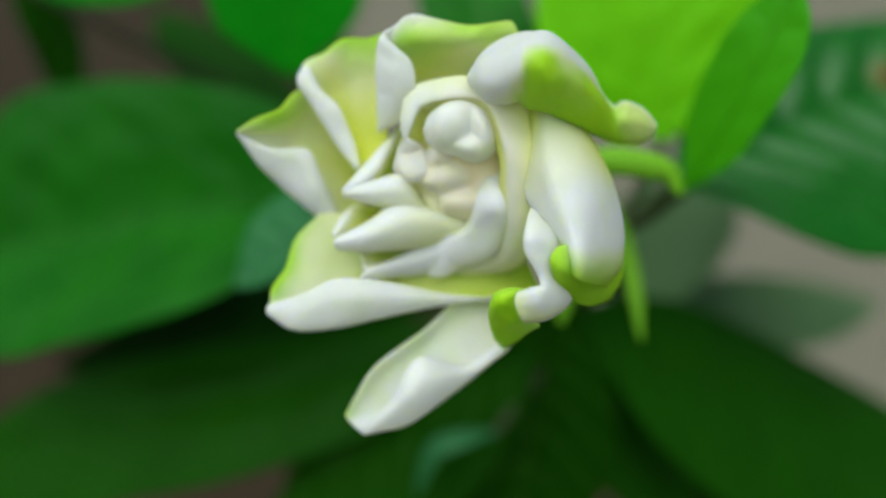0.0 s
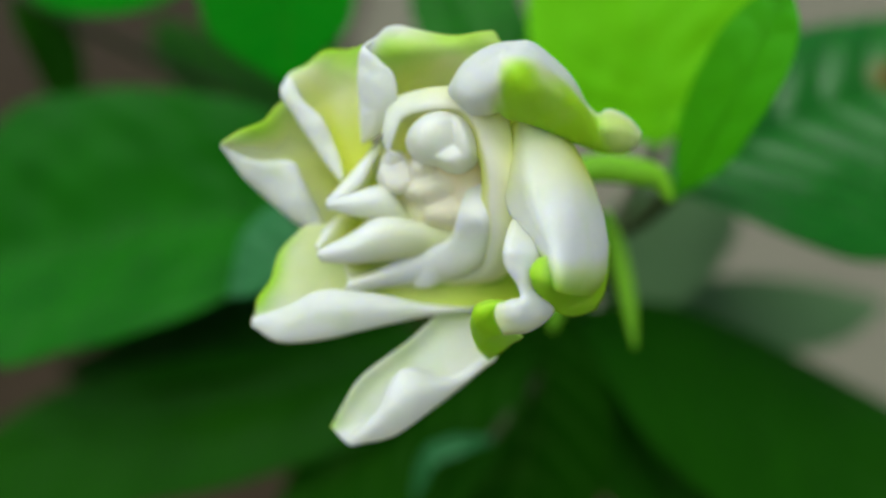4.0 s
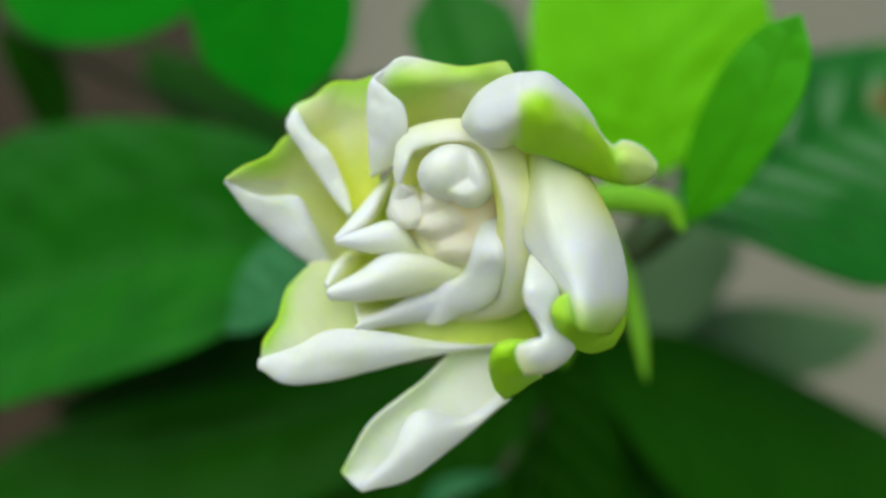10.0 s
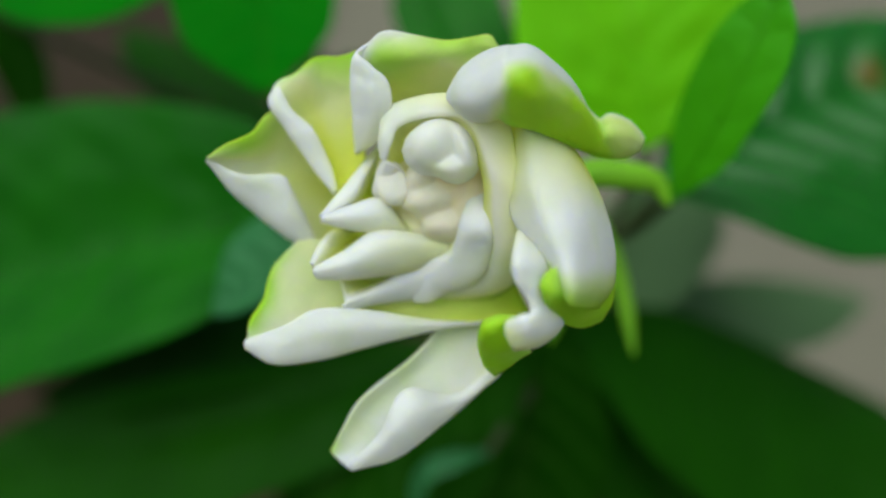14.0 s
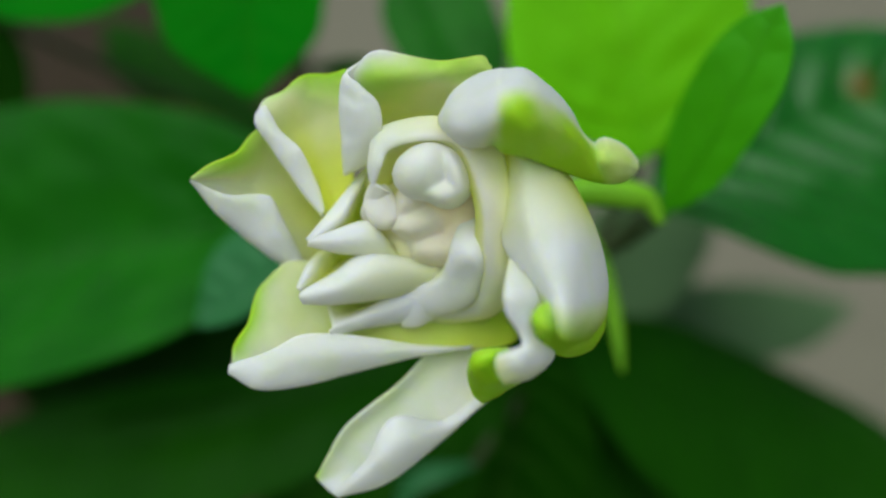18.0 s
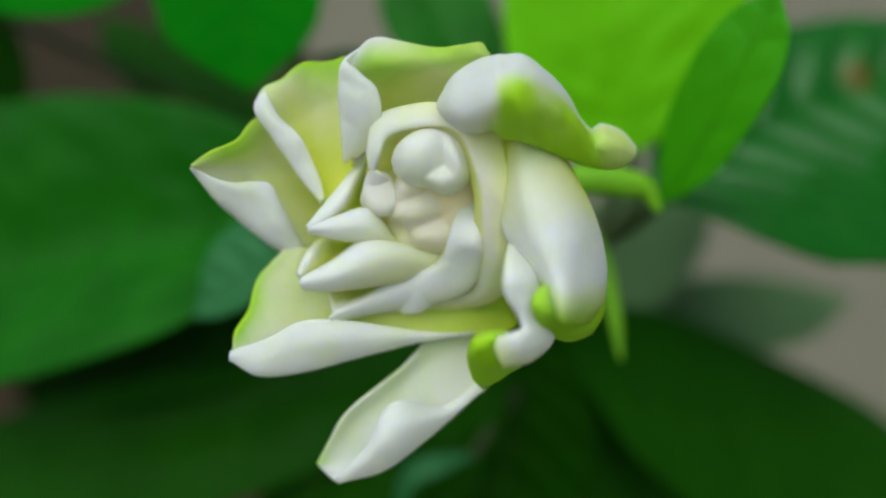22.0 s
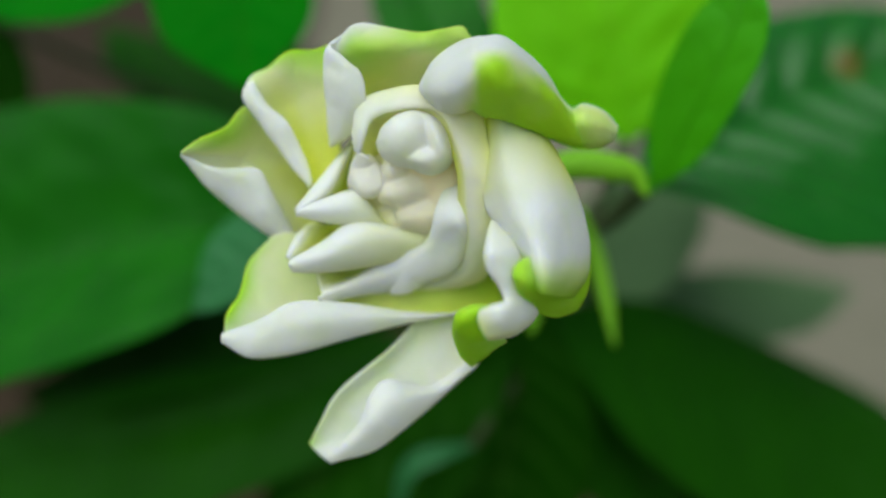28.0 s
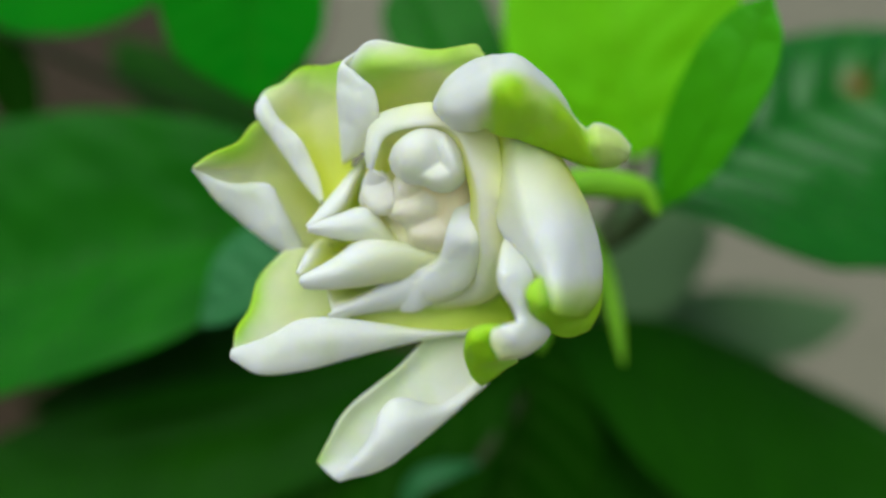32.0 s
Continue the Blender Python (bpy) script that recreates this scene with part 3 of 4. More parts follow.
petal(
    flower, "inner petal with a rounded white fold",
    rib([(-1.64, 0.12, -0.9), (-1.83, 0.14, -0.75), (-1.98, -0.09, -0.32), (-2.07, -0.39, -0.05)], "8410", "0000"),
    rib([(-1.58, 0.12, -0.85), (-1.73, 0.11, -0.65), (-1.88, -0.12, -0.2), (-2.03, -0.38, 0.05)], "8510", "0000"),
    rib([(-1.13, 0.08, -1.2), (-1.46, 0.01, -1.1), (-1.73, -0.23, -0.6), (-2.01, -0.44, 0)], "9983", "1100"),
    rib([(0.14, -0.1, -0.55), (-0.97, 0.11, -0.2), (-1.51, -0.19, 0.02), (-1.99, -0.45, 0.07)], "5100", "0000"),
    rib([(0.19, -0.23, -0.45), (-0.81, -0.14, 0.1), (-1.4, -0.37, 0.22), (-2.01, -0.5, 0.11)], "4200", "0000"),
    rib([(0.05, -0.38, -0.7), (-0.75, -0.51, -0.22), (-1.48, -0.6, -0.05), (-1.96, -0.59, 0)], "6421", "0000"),
    rib([(-0.44, -0.36, -0.9), (-0.83, -0.45, -0.85), (-1.59, -0.53, -0.55), (-1.91, -0.54, -0.2)], "8882", "0000"),
    ruffle=0.03,
)
petal(
    flower, "inner petal wrapped like a ribbon round the heart",
    rib([(-1.69, -0.6, -0.4), (-1.28, -0.57, -0.9), (-0.72, -0.56, -1.2), (-0.12, -0.26, -0.8), (0.14, 0.18, -0.4), (0.44, 0.83, -0.55)], "389875", "010000"),
    rib([(-1.61, -0.83, -0.25), (-1.22, -0.71, -0.75), (-0.66, -0.52, -0.9), (0.01, -0.18, -0.3), (0.2, 0.25, 0.1), (0.37, 0.79, -0.3)], "288421", "010000"),
    rib([(-1.55, -0.95, -0.05), (-1.09, -0.75, -0.3), (-0.53, -0.4, -0.46), (0.05, -0.26, -0.03), (0.24, 0.23, 0.3), (0.42, 0.8, -0.2)], "011001", "000000"),
    rib([(-1.59, -1.02, -0.05), (-1.05, -0.88, -0.28), (-0.37, -0.58, -0.3), (0.36, -0.24, 0.15), (0.52, 0.17, 0.46), (0.57, 0.79, -0.18)], "000002", "000000"),
    rib([(-1.55, -1.07, -0.15), (-1.06, -0.99, -0.48), (-0.38, -0.9, -0.6), (0.45, -0.62, -0.17), (0.71, 0.09, 0.22), (0.72, 0.77, -0.25)], "012333", "000000"),
    rib([(-1.55, -1.03, -0.55), (-1.02, -0.93, -0.95), (-0.36, -0.81, -1.2), (0.47, -0.52, -0.75), (0.72, 0.18, -0.4), (0.69, 0.74, -0.6)], "388888", "000000"),
    ruffle=0.04, lumps=0.02,
)
petal(
    flower, "small torn white petal edge",
    rib([(-0.54, -0.5, -0.33), (-0.54, -0.74, -0.43), (-0.56, -0.99, -0.56)], "001"),
    rib([(-0.33, -0.52, -0.28), (-0.32, -0.74, -0.36), (-0.35, -0.99, -0.54)], "001"),
    rib([(-0.16, -0.5, -0.27), (-0.15, -0.69, -0.35), (-0.16, -0.91, -0.52)], "012"),
    rib([(0.09, -0.5, -0.28), (0.09, -0.65, -0.36), (0.05, -0.78, -0.54)], "012"),
    name="inner_petal",
)
# its yellow inner ribs paint the bounced light of the crevice beside the dome
petal(
    flower, "cream petal cupped round the heart",
    rib([(-0.83, 1.08, -0.2), (-0.62, 1.29, -0.55), (-0.48, 1.5, -0.6), (-0.14, 1.62, -0.45), (0.17, 1.47, 0), (0.48, 0.97, 0.45), (0.53, 0.33, 0.3), (0.5, -0.33, -0.05), (0.22, -0.65, -0.65), (-0.58, -0.91, -1.3)], "8888887777", "0000000000", "0001222111"),
    rib([(-0.92, 1.13, 0.04), (-0.82, 1.39, 0.08), (-0.67, 1.63, 0.08), (-0.16, 1.74, 0.21), (0.28, 1.59, 0.4), (0.56, 0.94, 0.62), (0.61, 0.33, 0.5), (0.61, -0.28, 0.15), (0.35, -0.68, -0.45), (-0.58, -0.92, -1.1)], "6655555555", "0000000000", "0001222111"),
    rib([(-0.93, 1.13, 0.1), (-0.83, 1.37, 0.23), (-0.69, 1.64, 0.25), (-0.15, 1.75, 0.38), (0.32, 1.62, 0.5), (0.62, 0.93, 0.7), (0.67, 0.32, 0.56), (0.68, -0.28, 0.2), (0.41, -0.71, -0.4), (-0.57, -0.93, -1.05)], "0001211122", "0000000000", "0001222111"),
    rib([(-0.96, 1.15, 0.1), (-0.93, 1.44, 0.21), (-0.78, 1.78, 0.22), (-0.13, 1.9, 0.35), (0.5, 1.66, 0.5), (0.8, 0.89, 0.76), (0.84, 0.28, 0.62), (0.84, -0.32, 0.25), (0.54, -0.79, -0.4), (-0.63, -0.99, -1.15)], "1112333333", "0000000000", "0001222111"),
    rib([(-0.98, 1.16, 0.07), (-1, 1.47, 0.15), (-0.84, 1.92, 0.1), (0.01, 2.07, 0.23), (0.8, 1.72, 0.42), (0.98, 0.85, 0.76), (1, 0.24, 0.64), (1.04, -0.39, 0.2), (0.73, -0.85, -0.5), (-0.66, -1.06, -1.3)], "1124665666", "0000000000", "0001222111"),
    ruffle=0.03,
)
# filler sheet; its tan paints the shade seen in gaps between petals
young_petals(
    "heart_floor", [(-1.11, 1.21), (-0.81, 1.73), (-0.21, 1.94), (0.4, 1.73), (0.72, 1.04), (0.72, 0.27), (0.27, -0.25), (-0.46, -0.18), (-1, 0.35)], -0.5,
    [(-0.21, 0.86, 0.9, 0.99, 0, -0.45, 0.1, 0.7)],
    0.7, "added floor of the heart, tan for the shade between petals", 0.05,
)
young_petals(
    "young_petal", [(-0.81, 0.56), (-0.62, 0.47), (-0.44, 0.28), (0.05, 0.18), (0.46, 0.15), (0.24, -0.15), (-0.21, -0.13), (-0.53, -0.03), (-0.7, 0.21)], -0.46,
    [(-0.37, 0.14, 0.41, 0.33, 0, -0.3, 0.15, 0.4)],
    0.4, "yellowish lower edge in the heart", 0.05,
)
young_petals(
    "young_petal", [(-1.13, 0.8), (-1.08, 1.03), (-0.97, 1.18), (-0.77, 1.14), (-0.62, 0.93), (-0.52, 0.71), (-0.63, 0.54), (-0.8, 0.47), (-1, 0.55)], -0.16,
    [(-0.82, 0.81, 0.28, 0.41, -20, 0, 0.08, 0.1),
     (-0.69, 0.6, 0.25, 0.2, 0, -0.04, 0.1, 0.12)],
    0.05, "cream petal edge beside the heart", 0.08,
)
# lobes under and beside the dome are tanner: its shade, painted
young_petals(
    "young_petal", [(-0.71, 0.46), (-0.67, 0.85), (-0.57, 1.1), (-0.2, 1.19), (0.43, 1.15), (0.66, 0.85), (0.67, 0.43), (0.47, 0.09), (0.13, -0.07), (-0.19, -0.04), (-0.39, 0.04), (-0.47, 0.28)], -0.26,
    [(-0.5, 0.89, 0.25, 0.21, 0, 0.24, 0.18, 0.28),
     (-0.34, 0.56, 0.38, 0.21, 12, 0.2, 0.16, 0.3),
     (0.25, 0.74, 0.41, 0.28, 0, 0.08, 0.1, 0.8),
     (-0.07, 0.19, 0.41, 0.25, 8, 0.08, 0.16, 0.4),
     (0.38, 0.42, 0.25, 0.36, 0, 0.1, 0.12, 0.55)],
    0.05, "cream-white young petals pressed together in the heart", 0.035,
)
petal(
    flower, "thin cream petal edge",
    rib([(-0.95, 1.14, 0.08), (-1.07, 0.94, -0.1), (-1.13, 0.73, -0.2), (-1.11, 0.57, -0.41)], "0000", "0000", "1122"),
    rib([(-0.88, 1.12, 0.12), (-0.99, 0.9, -0.06), (-1.05, 0.72, -0.16), (-1.02, 0.56, -0.37)], "0000", "0000", "1122"),
    rib([(-0.8, 1.07, 0.1), (-0.9, 0.86, -0.1), (-0.96, 0.69, -0.2), (-0.94, 0.57, -0.4)], "0000", "0000", "1122"),
    rib([(-0.72, 1.03, -0.02), (-0.81, 0.85, -0.2), (-0.87, 0.7, -0.3), (-0.86, 0.58, -0.49)], "0000", "0000", "1122"),
    name="inner_petal", ruffle=0.04,
)
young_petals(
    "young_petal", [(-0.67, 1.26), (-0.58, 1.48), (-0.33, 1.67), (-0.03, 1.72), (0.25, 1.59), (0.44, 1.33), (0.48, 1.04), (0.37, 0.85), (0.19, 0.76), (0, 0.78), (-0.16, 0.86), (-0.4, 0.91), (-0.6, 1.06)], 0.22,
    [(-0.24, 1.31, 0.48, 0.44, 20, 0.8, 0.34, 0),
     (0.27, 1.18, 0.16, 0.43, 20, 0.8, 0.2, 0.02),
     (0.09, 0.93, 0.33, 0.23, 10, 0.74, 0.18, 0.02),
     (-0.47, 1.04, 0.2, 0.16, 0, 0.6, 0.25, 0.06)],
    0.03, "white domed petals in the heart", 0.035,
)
throat = [(0.0, 0.5, -1.15), (0.15, 0.45, -1.7), (0.6, 0.35, -2.2), (1.4, 0.3, -2.8), (2.35, 0.25, -3.7)]
tube("corolla_tube", [tuple(c * CM for c in p) for p in throat], [0.0165, 0.0125, 0.005, 0.0038, 0.0036], PETAL, flower, "pale green corolla tube", 24)


def sepal(spine, widths, bend, label):
    """A narrow green calyx lobe, keeled along its middle."""
    s = spline(spine, 8)
    wd = spline(np.array(widths)[:, None], 8)[:, 0]
    tang = np.gradient(s, axis=0)
    g = np.zeros((len(s), 9, 3))
    for i in range(len(s)):
        t = Vector(tang[i]).normalized()
        e2 = t.cross(Vector(bend)).normalized()
        up = e2.cross(t)
        for j in range(9):
            c = j / 4 - 1
            g[i, j] = Vector(s[i]) + e2 * c * wd[i] / 2 - up * c * c * wd[i] * 0.35
    ob = link_part("sepal", grid_mesh("sepal", g * CM, {"vein": np.zeros(g.shape[:2])}), SEPAL, flower, label)
    sol = ob.modifiers.new("thickness", "SOLIDIFY")
    sol.thickness, sol.offset = 0.0006, 0.0


sepal([(2.26, 1.22, -2.73), (2.87, 1.31, -2.83), (3.51, 1.24, -2.93), (3.89, 1.1, -3.03), (4.13, 0.64, -3.13)], [0.48, 0.58, 0.54, 0.42, 0.08], (0, 0.3, 1), "bright green calyx lobe curled at its tip")
sepal([(3.05, 0.48, -4.4), (3.4, -0.32, -4.5), (3.64, -1.36, -4.5), (3.72, -2.34, -4.5)], [0.3, 0.44, 0.36, 0.04], (0.5, 0, 1), "long bright green calyx lobe hanging down")
sepal([(2.68, 0.12, -4.23), (2.32, -0.89, -4.13), (2.03, -1.67, -4.03), (1.95, -2, -4.03)], [0.3, 0.34, 0.28, 0.06], (0, 0, 1), "green calyx lobe behind the petals")
tube("calyx", [tuple(c * CM for c in p) for p in [(2.0, 0.3, -3.2), (2.35, 0.25, -3.7), (2.6, 0.2, -4.1), (2.8, 0.1, -4.7)]], [0.0034, 0.0045, 0.0042, 0.0025], LEAF_MID, flower, "ribbed green calyx", 16)

# ---- the shrub ----
ROOT = Vector((0.06, 0.14, 0.0))
shrub = new("gardenia_shrub")
shrub.location = ROOT
tagged(shrub, "gardenia shrub with glossy dark leaves and two fresh bright green ones", "shrub")


def shrub_place(p):
    return (FACE @ (Vector(p) * CM)) - ROOT


def leaf(label, spine, left, right, normal, mat, node=None, fold=8, curl=0.0, quilt=0.02, pairs=8, wave=0.05, seed=0, spot=None, rib=1.0, sweep=0.75):
    """A leaf blade along its spine, with its half-widths on either hand, side veins pressed into it, its midrib and its stalk. Centimetres in the flower's frame."""
    nl, nw = 84, 45
    steps = 24
    s_line = spline(spine, steps)
    at = np.linspace(0, 1, nl)
    line = np.column_stack([np.interp(at, np.linspace(0, 1, len(s_line)), s_line[:, k]) for k in range(3)])
    tang = np.gradient(line, axis=0)
    half = []
    for ws in (left, right):
        w = spline(np.array(ws)[:, None], steps)[:, 0]
        half.append(np.maximum(0.01, np.interp(at, np.linspace(0, 1, len(w)), w)))
    length = float(np.linalg.norm(np.diff(line, axis=0), axis=1).sum())
    g, vein, scorch = np.zeros((nl, nw, 3)), np.zeros((nl, nw)), np.zeros((nl, nw))
    for i in range(nl):
        ax, s = Vector(tang[i]).normalized(), at[i]
        up = (Vector(normal) - ax * ax.dot(Vector(normal))).normalized()
        side = ax.cross(up)
        for j in range(nw):
            c = 2 * j / (nw - 1) - 1
            h = half[c > 0][i] * (1 + wave * 0.5 * noise.noise(Vector((s * 5, c > 0, seed))))
            lift = (math.sqrt(c * c + 0.02) - 0.141) * h * math.tan(radians(fold)) + curl * (c * h) ** 2
            phase = s * pairs - abs(c) ** 1.4 * h * sweep * pairs / length + 0.2 * noise.noise(Vector((s * 3, c * 2, seed + 7)))
            ridge = abs((phase % 1.0) - 0.5) * 2
            vein[i, j] = min(1.0, rib * (max(0.0, (ridge - 0.88) / 0.12) * (1 - 0.6 * abs(c)) * 0.8 + max(0.0, 1 - abs(c) * h / 0.1)))
            lift += quilt * (1 - ridge**3) * math.sin(math.pi * min(1, abs(c) ** 0.8)) * 1.6
            lift += wave * h * 0.5 * abs(c) ** 2 * noise.noise(Vector((s * 3.5, c * 1.5, seed + 3)))
            lift += 0.02 * h * noise.noise(Vector((s * 9, c * 4, seed + 5)))
            if spot:
                away = math.hypot((s - spot[0]) * length, c * h - spot[1]) / spot[2]
                scorch[i, j] = min(1.0, max(0.0, 1.3 - away + 0.6 * noise.noise(Vector((s * 30, c * 8, seed)))))
            g[i, j] = Vector(line[i]) + side * (c * h) + up * lift
    world_g = np.array([[shrub_place(q) for q in row] for row in g])
    ob = link_part("leaf", grid_mesh("leaf", world_g, {"vein": vein, "scorch": scorch}), mat, shrub, label)
    sol = ob.modifiers.new("thickness", "SOLIDIFY")
    sol.thickness, sol.offset = 0.0004, 0.0
    mid = [Vector(world_g[int(k)][nw // 2]) for k in np.linspace(0, nl - 1, 6)]
    tube("midrib", mid, [0.0010, 0.0009, 0.0007, 0.0005, 0.0004, 0.0002], mat, ob, "raised pale midrib", 8)
    if node is not None:
        a, z = Vector(world_g[0][nw // 2]), shrub_place(node)
        tube("leaf_stalk", [z, z.lerp(a, 0.5) + Vector((0, 0, -0.002)), a], [0.0016, 0.0014, 0.0012], STEM, shrub)
    return ob


NODE_TOP, NODE_LOW, NODE_LEFT, NODE_HIGH = Vector((3.34, 0.01, -6.23)), Vector((2.89, -2.07, -8.33)), Vector((-3.96, 3.2, -12.83)), Vector((-4.7, 11.92, -9.83))
leaf("large fresh bright green leaf", [(4.45, 2.09, -5.9), (4.35, 3.26, -5.8), (4, 4.89, -5.6), (3.75, 6.93, -5.6), (3.66, 9.32, -5.9)], (0.04, 1.75, 2.49, 2.66, 2.35, 1.49, 0.05), (0.04, 1.38, 2.37, 2.9, 2.59, 1.49, 0.05), (0.1, 0.1, 1), LEAF_YOUNG, node=NODE_TOP, fold=5, seed=1, quilt=0.02, pairs=7)
leaf("fresh green leaf folded along its midrib", [(4.52, 0.86, -4.4), (4.93, 1.85, -3.5), (5.33, 2.95, -2.6), (5.61, 3.82, -2.1), (5.81, 4.29, -1.8)], (0.03, 0.72, 0.92, 0.84, 0.51, 0.03), (0.03, 0.57, 0.71, 0.72, 0.51, 0.03), (-0.65, 0.1, 0.8), LEAF_FRESH, node=NODE_TOP, fold=4, seed=2, quilt=0.01, pairs=6, wave=0.02)
leaf("dark glossy leaf with deep side veins", [(4.52, 1.12, -5.6), (6.91, 2.4, -7), (9.4, 3.54, -8), (12.42, 4.47, -9), (15.53, 4.85, -10)], (0.05, 1.43, 2.25, 2.47, 2.19, 1.51, 0.06), (0.05, 2.8, 3.95, 4.52, 4.38, 2.57, 0.06), (-0.15, 0.35, 1), LEAF_GLOSS, node=NODE_TOP, fold=6, quilt=0.2, pairs=9, sweep=1.05, spot=(0.62, -0.25, 0.4), seed=3, curl=-0.05)
leaf("broad dark green leaf with a satin sheen", [(-2.26, 1.25, -6.5), (-5.28, 0.73, -7.5), (-8.46, 0.23, -8.5), (-11.93, -0.44, -9.5), (-16.02, -1.26, -10.5)], (0.07, 2.24, 3.19, 3.47, 3.3, 0.08), (0.07, 2.24, 3.19, 3.84, 3.69, 0.08), (0, 0.3, 1), LEAF_SHEEN, node=NODE_TOP, fold=30, quilt=0.025, pairs=7, seed=4, curl=-0.04)
leaf("small blue-green leaf behind the petals", [(-2.34, 0.29, -3.7), (-3.83, -0.45, -4.4), (-5.14, -1.44, -5)], (0.44, 0.67, 0.78, 0.58, 0.05), (0.44, 1.01, 1.26, 0.99, 0.05), (-0.2, 0.6, 1), LEAF_BLUE, node=NODE_TOP, fold=5, wave=0.16, seed=5, quilt=0.04, pairs=6)
leaf("broad green leaf low on the shrub", [(1.09, -2.28, -8.3), (-4.22, -4.14, -9), (-9.88, -5.6, -10), (-17.11, -8.09, -11.3)], (0.06, 1.61, 2.1, 2.32, 2.08, 0.07), (0.06, 1.03, 1.43, 1.7, 1.6, 0.07), (-0.1, 0.4, 1), LEAF_LOW, node=NODE_LOW, fold=10, seed=6, quilt=0.04, curl=-0.05)
# filler leaf added for the dark shade between two leaves
leaf("dark filler leaf deep in the shrub, shade put into its colour", [(-0.38, -1.87, -10.3), (-6.41, -2.99, -11.5), (-13.77, -4.47, -13.3)], (0.06, 1.63, 2.5, 2.26, 0.07), (0.06, 1.63, 2.5, 2.26, 0.07), (0, 0.9, 0.6), LEAF_DARKENED, node=NODE_LOW, fold=8, seed=16)
leaf("dark leaf under the flower", [(2.02, -2.06, -7.6), (-0.34, -3.69, -8.2), (-2.71, -5.72, -8.8), (-5.39, -8.2, -9.5)], (0.06, 1.97, 2.73, 2.78, 2.09, 0.06), (0.06, 1.13, 1.58, 1.61, 1.19, 0.06), (-0.2, 0.5, 1), LEAF_DARKENED, node=NODE_LOW, fold=10, seed=7, quilt=0.04, curl=-0.06)
leaf("dark leaf with a pale midrib pointing down", [(2.42, -1.59, -7), (2.03, -3.6, -7.7), (1.62, -6.39, -8.6), (1.32, -9.47, -9.6)], (0.05, 1.23, 1.96, 2.16, 1.63, 0.06), (0.05, 2.05, 3.23, 3.46, 2.23, 0.06), (0.05, 0.5, 1), LEAF_DARKENED, node=NODE_LOW, fold=12, seed=8, quilt=0.05, curl=-0.08, rib=1.6)
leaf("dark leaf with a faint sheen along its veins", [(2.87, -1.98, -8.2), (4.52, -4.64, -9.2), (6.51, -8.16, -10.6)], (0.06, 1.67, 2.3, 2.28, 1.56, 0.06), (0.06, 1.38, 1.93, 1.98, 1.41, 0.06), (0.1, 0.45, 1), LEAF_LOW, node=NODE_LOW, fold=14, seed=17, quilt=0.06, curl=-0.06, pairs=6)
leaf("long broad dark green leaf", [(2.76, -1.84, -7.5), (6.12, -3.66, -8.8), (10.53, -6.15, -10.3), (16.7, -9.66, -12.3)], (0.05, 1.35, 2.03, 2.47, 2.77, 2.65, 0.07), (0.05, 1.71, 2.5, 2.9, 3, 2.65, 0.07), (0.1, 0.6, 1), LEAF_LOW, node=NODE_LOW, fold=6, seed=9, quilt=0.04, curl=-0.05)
# another filler, added to cover bare soil at the far left
leaf("dark filler leaf far back in the shrub, shade put into its colour", [(-6.17, -0.47, -11.8), (-14.07, -1.96, -13.2), (-23.01, -3.79, -14.8)], (0.07, 2.09, 3.05, 2.59, 0.08), (0.07, 2.09, 3.05, 2.59, 0.08), (0, 0.9, 0.7), LEAF_DARKENED, node=NODE_LOW, fold=8, seed=18)
# bluish colour here stands for the gloss on a curled leaf edge
leaf("small leaf with a curled rim under the flower, its sheen painted bluish", [(0.74, -4.88, -6.7), (-0.18, -4.93, -6.5), (-0.81, -5.35, -6.6), (-1.12, -6.54, -7)], (0.05, 0.39, 0.44, 0.39, 0.05), (0.05, 0.16, 0.21, 0.18, 0.05), (-0.3, 0.9, 0.6), LEAF_BLUE, node=NODE_LOW, fold=10, seed=19, curl=-0.5)
leaf("green leaf high on the shrub", [(-6.2, 8.12, -7.8), (-9.04, 7.29, -8.2), (-12.85, 7.4, -8.8)], (0.06, 1.34, 1.68, 1.69, 1.31, 0.06), (0.06, 1.34, 1.68, 1.69, 1.31, 0.06), (0, 0.3, 1), LEAF_MID, node=NODE_HIGH, fold=8, seed=10)
leaf("hanging green leaf", [(-4.82, 10.49, -7.3), (-4.71, 7.91, -7), (-4.46, 5.8, -6.7), (-4.26, 3.61, -6.4)], (0.05, 0.94, 1.61, 1.86, 1.84, 1.46, 0.08), (0.05, 1.08, 1.74, 2.06, 2.08, 1.63, 0.08), (0, 0.2, 1), LEAF_MID, node=NODE_HIGH, fold=10, seed=11, quilt=0.03)
leaf("dull dark leaf far back", [(-4.64, 3.28, -11), (-7.75, 4.97, -12), (-10.79, 7.47, -13.5)], (0.07, 1, 1.28, 1.14, 0.07), (0.07, 1, 1.37, 1.14, 0.07), (0.1, 0.7, 0.8), LEAF_LOW, node=NODE_LEFT, fold=6, seed=12)
leaf("yellowing olive leaf far back", [(-4.65, 2.74, -9.6), (-6.83, 3.67, -10.2), (-8.88, 4.26, -10.8)], (0.06, 0.34, 0.44, 0.35, 0.06), (0.06, 0.31, 0.41, 0.32, 0.06), (0, 0.7, 0.8), LEAF_OLIVE, node=NODE_LEFT, fold=8, seed=20)
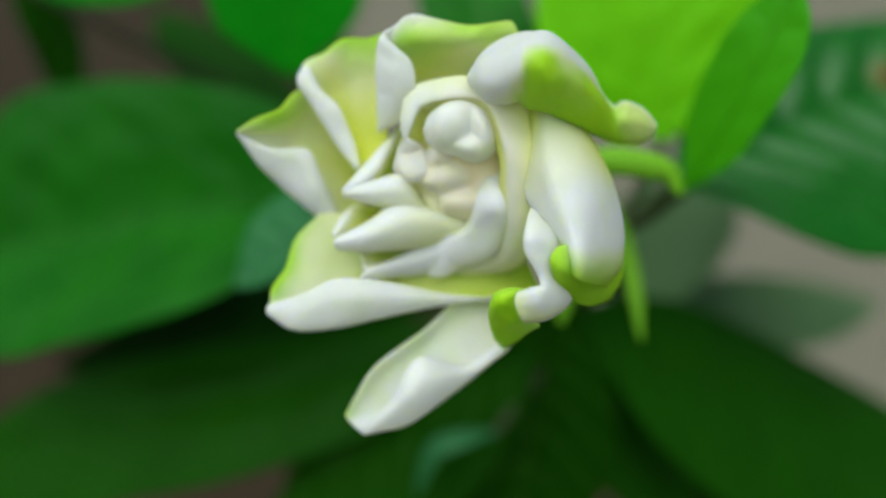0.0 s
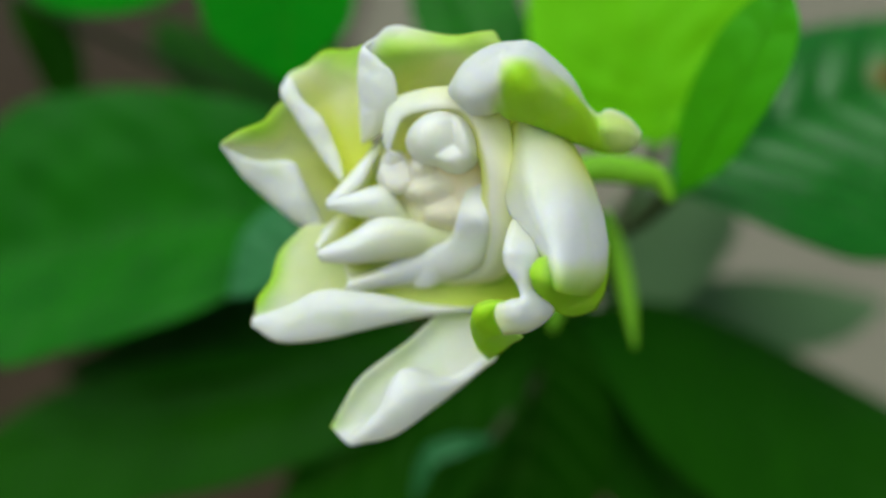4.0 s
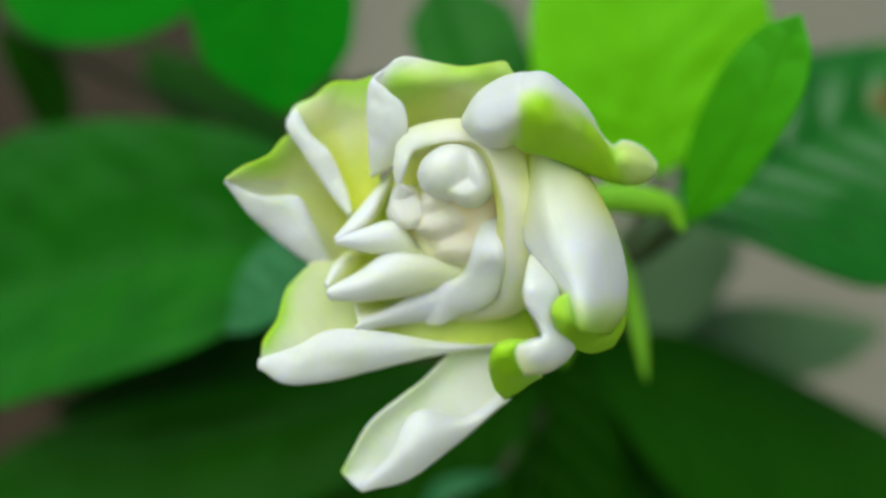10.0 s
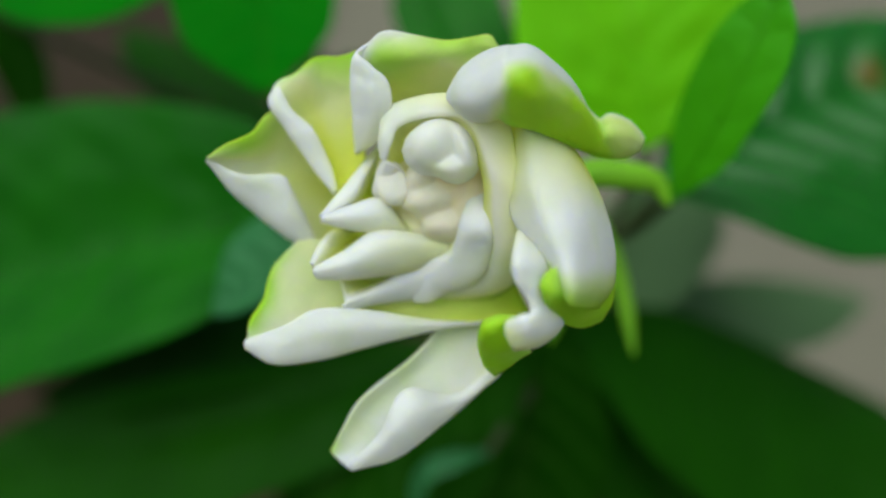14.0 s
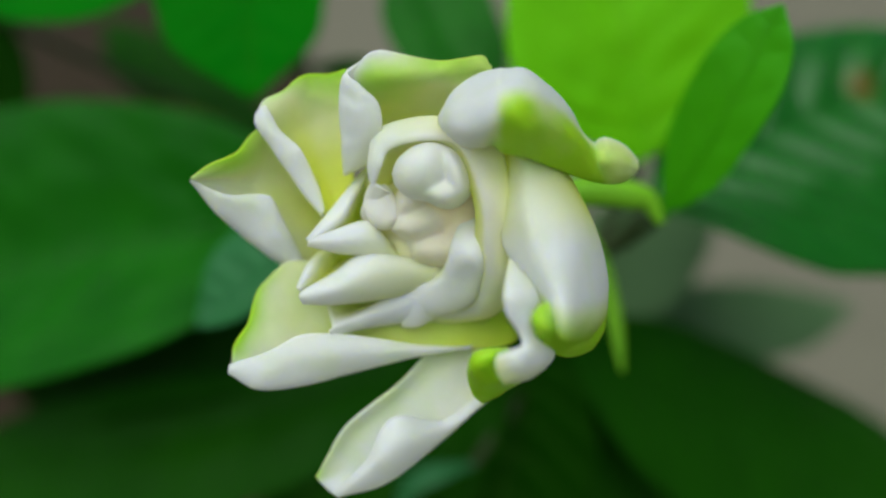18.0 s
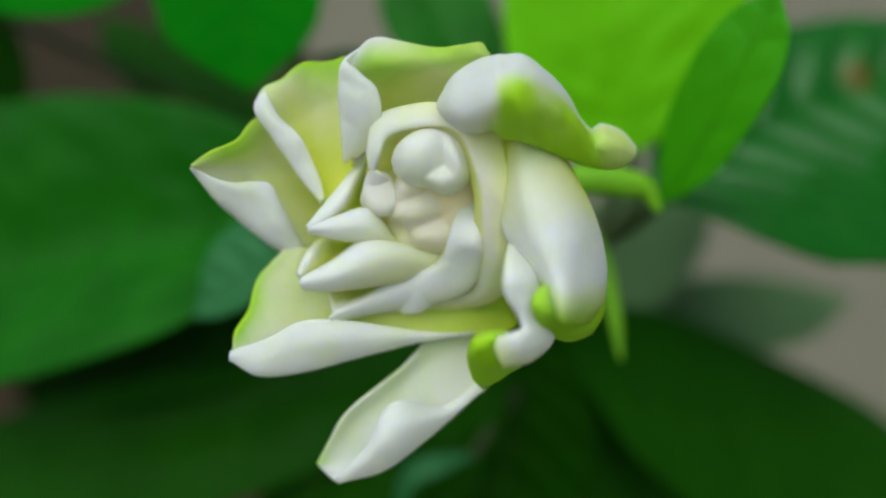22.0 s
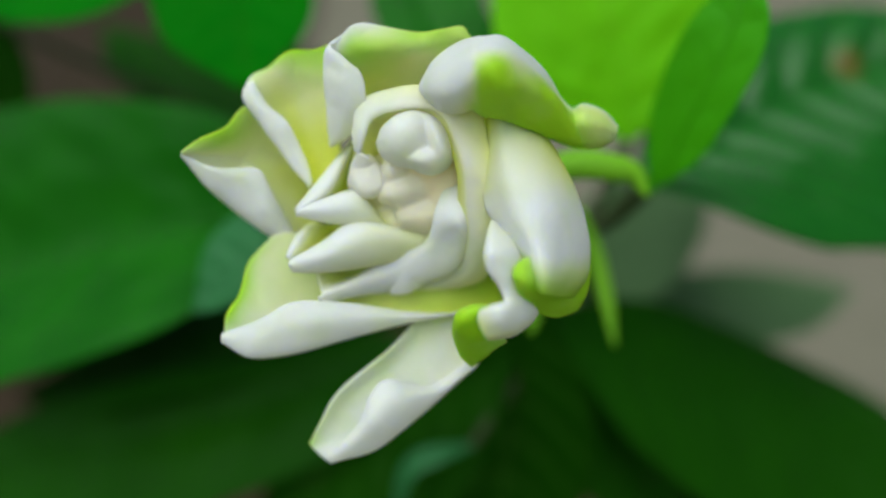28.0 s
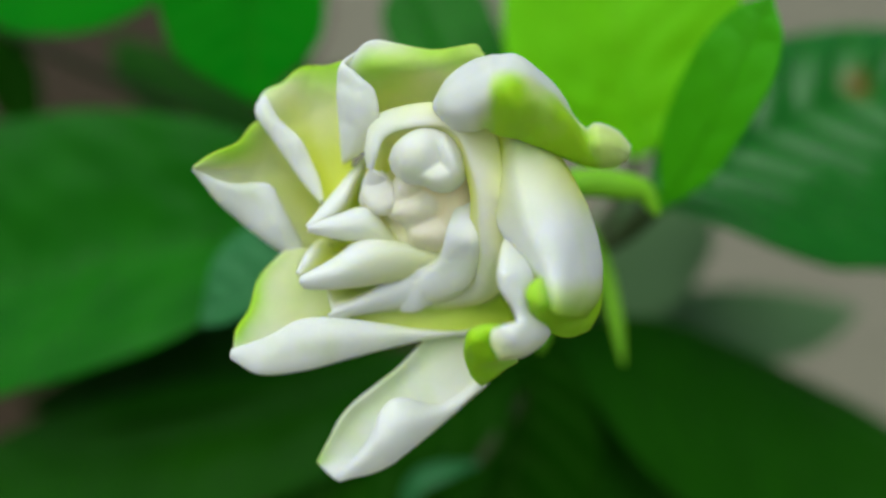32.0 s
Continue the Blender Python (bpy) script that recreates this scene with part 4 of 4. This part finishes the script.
leaf("dark leaf behind the flower", [(1.27, 3.32, -6.8), (0.15, 5.21, -7.4), (-0.71, 7.65, -8.4)], (0.05, 1.01, 1.3, 1.19, 0.06), (0.05, 1.08, 1.37, 1.26, 0.06), (0, 0.5, 1), LEAF_SHEEN, node=NODE_TOP, fold=10, seed=13, quilt=0.05)
leaf("small green leaf tip behind the flower", [(-1.09, 4.02, -7.6), (-2.02, 4.56, -7.9), (-3.21, 4.72, -8.3)], (0.06, 0.31, 0.39, 0.31, 0.06), (0.06, 0.31, 0.39, 0.31, 0.06), (0, 0.5, 1), LEAF_LOW, node=NODE_TOP, fold=10, seed=21)
leaf("dull grey-green leaf far back", [(5.05, -2.03, -12), (9.19, -2.16, -13.5), (14.53, -1.88, -16)], (0.07, 1.06, 1.45, 1.18, 0.08), (0.07, 1.41, 1.73, 1.34, 0.08), (0, 0.7, 0.8), LEAF_DULL, node=NODE_TOP, fold=6, seed=14)
leaf("dull grey-green leaf far back", [(4.25, -2.06, -10.5), (5.36, -0.65, -11.5), (6.64, 0.89, -12.5), (8.08, 2.61, -14)], (0.48, 1.65, 1.88, 1.42, 0.07), (0.48, 1.57, 1.79, 1.51, 0.07), (0, 0.7, 0.8), LEAF_DULL, node=NODE_TOP, fold=6, seed=22)
# three fillers, darkened in colour, added to hide ground between the leaves
leaf("dark filler leaf deep in the shrub, shade put into its colour", [(2.87, -2.6, -11), (0.27, -6.13, -12), (-2.92, -10.13, -13)], (0.07, 3.17, 4.1, 3.49, 0.07), (0.07, 2.5, 3.41, 2.96, 0.07), (0, 0.7, 0.8), LEAF_DARKENED, node=NODE_LOW, fold=8, seed=23)
leaf("dark filler leaf deep in the shrub, shade put into its colour", [(3.61, -2.82, -11.5), (7.23, -7.1, -13), (10.12, -11.47, -14)], (0.07, 2.59, 3.74, 3.45, 0.07), (0.07, 2.93, 3.92, 3.45, 0.07), (0, 0.7, 0.8), LEAF_DARKENED, node=NODE_LOW, fold=8, seed=24)
leaf("dark filler leaf deep in the shrub, shade put into its colour", [(2, -2.58, -9.6), (1.26, -4.97, -10), (0.1, -7.84, -10.6)], (0.06, 1.7, 2.03, 1.58, 0.06), (0.06, 1.7, 2.03, 1.58, 0.06), (0, 0.6, 0.9), LEAF_DARKENED, node=NODE_LOW, fold=8, seed=25)
leaf("dark leaf high on the shrub, shade put into its colour", [(-13.37, 7.05, -9.6), (-12.34, 5.52, -10.2), (-12.15, 3.28, -11)], (0.06, 0.62, 0.71, 0.56, 0.07), (0.06, 0.62, 0.71, 0.56, 0.07), (0.2, 0.4, 1), LEAF_DARKENED, node=NODE_LEFT, fold=8, seed=26)

# stems, from the ground up to the leaf joints
def stem(name, places, radii, label):
    tube(name, [shrub_place(p) for p in places], radii, STEM, shrub, label, 12)


FOOT = FACE.inverted() @ (ROOT + Vector((0, 0, -0.01))) / CM
stem("main_stem", [FOOT, FOOT.lerp(NODE_LOW, 0.5) + Vector((0.8, 0, -0.5)), NODE_LOW, NODE_TOP], [0.006, 0.005, 0.0035, 0.0025], "woody green-brown main stem")
stem("flower_stalk", [NODE_TOP, NODE_TOP.lerp(Vector((2.8, 0.1, -4.7)), 0.5), Vector((2.8, 0.1, -4.7))], [0.0025, 0.0022, 0.0024], "short green flower stalk")
stem("branch", [FOOT.lerp(NODE_LOW, 0.6), NODE_LEFT + Vector((0.5, -5, -1)), NODE_LEFT, NODE_HIGH], [0.004, 0.0032, 0.0026, 0.002], "side branch")
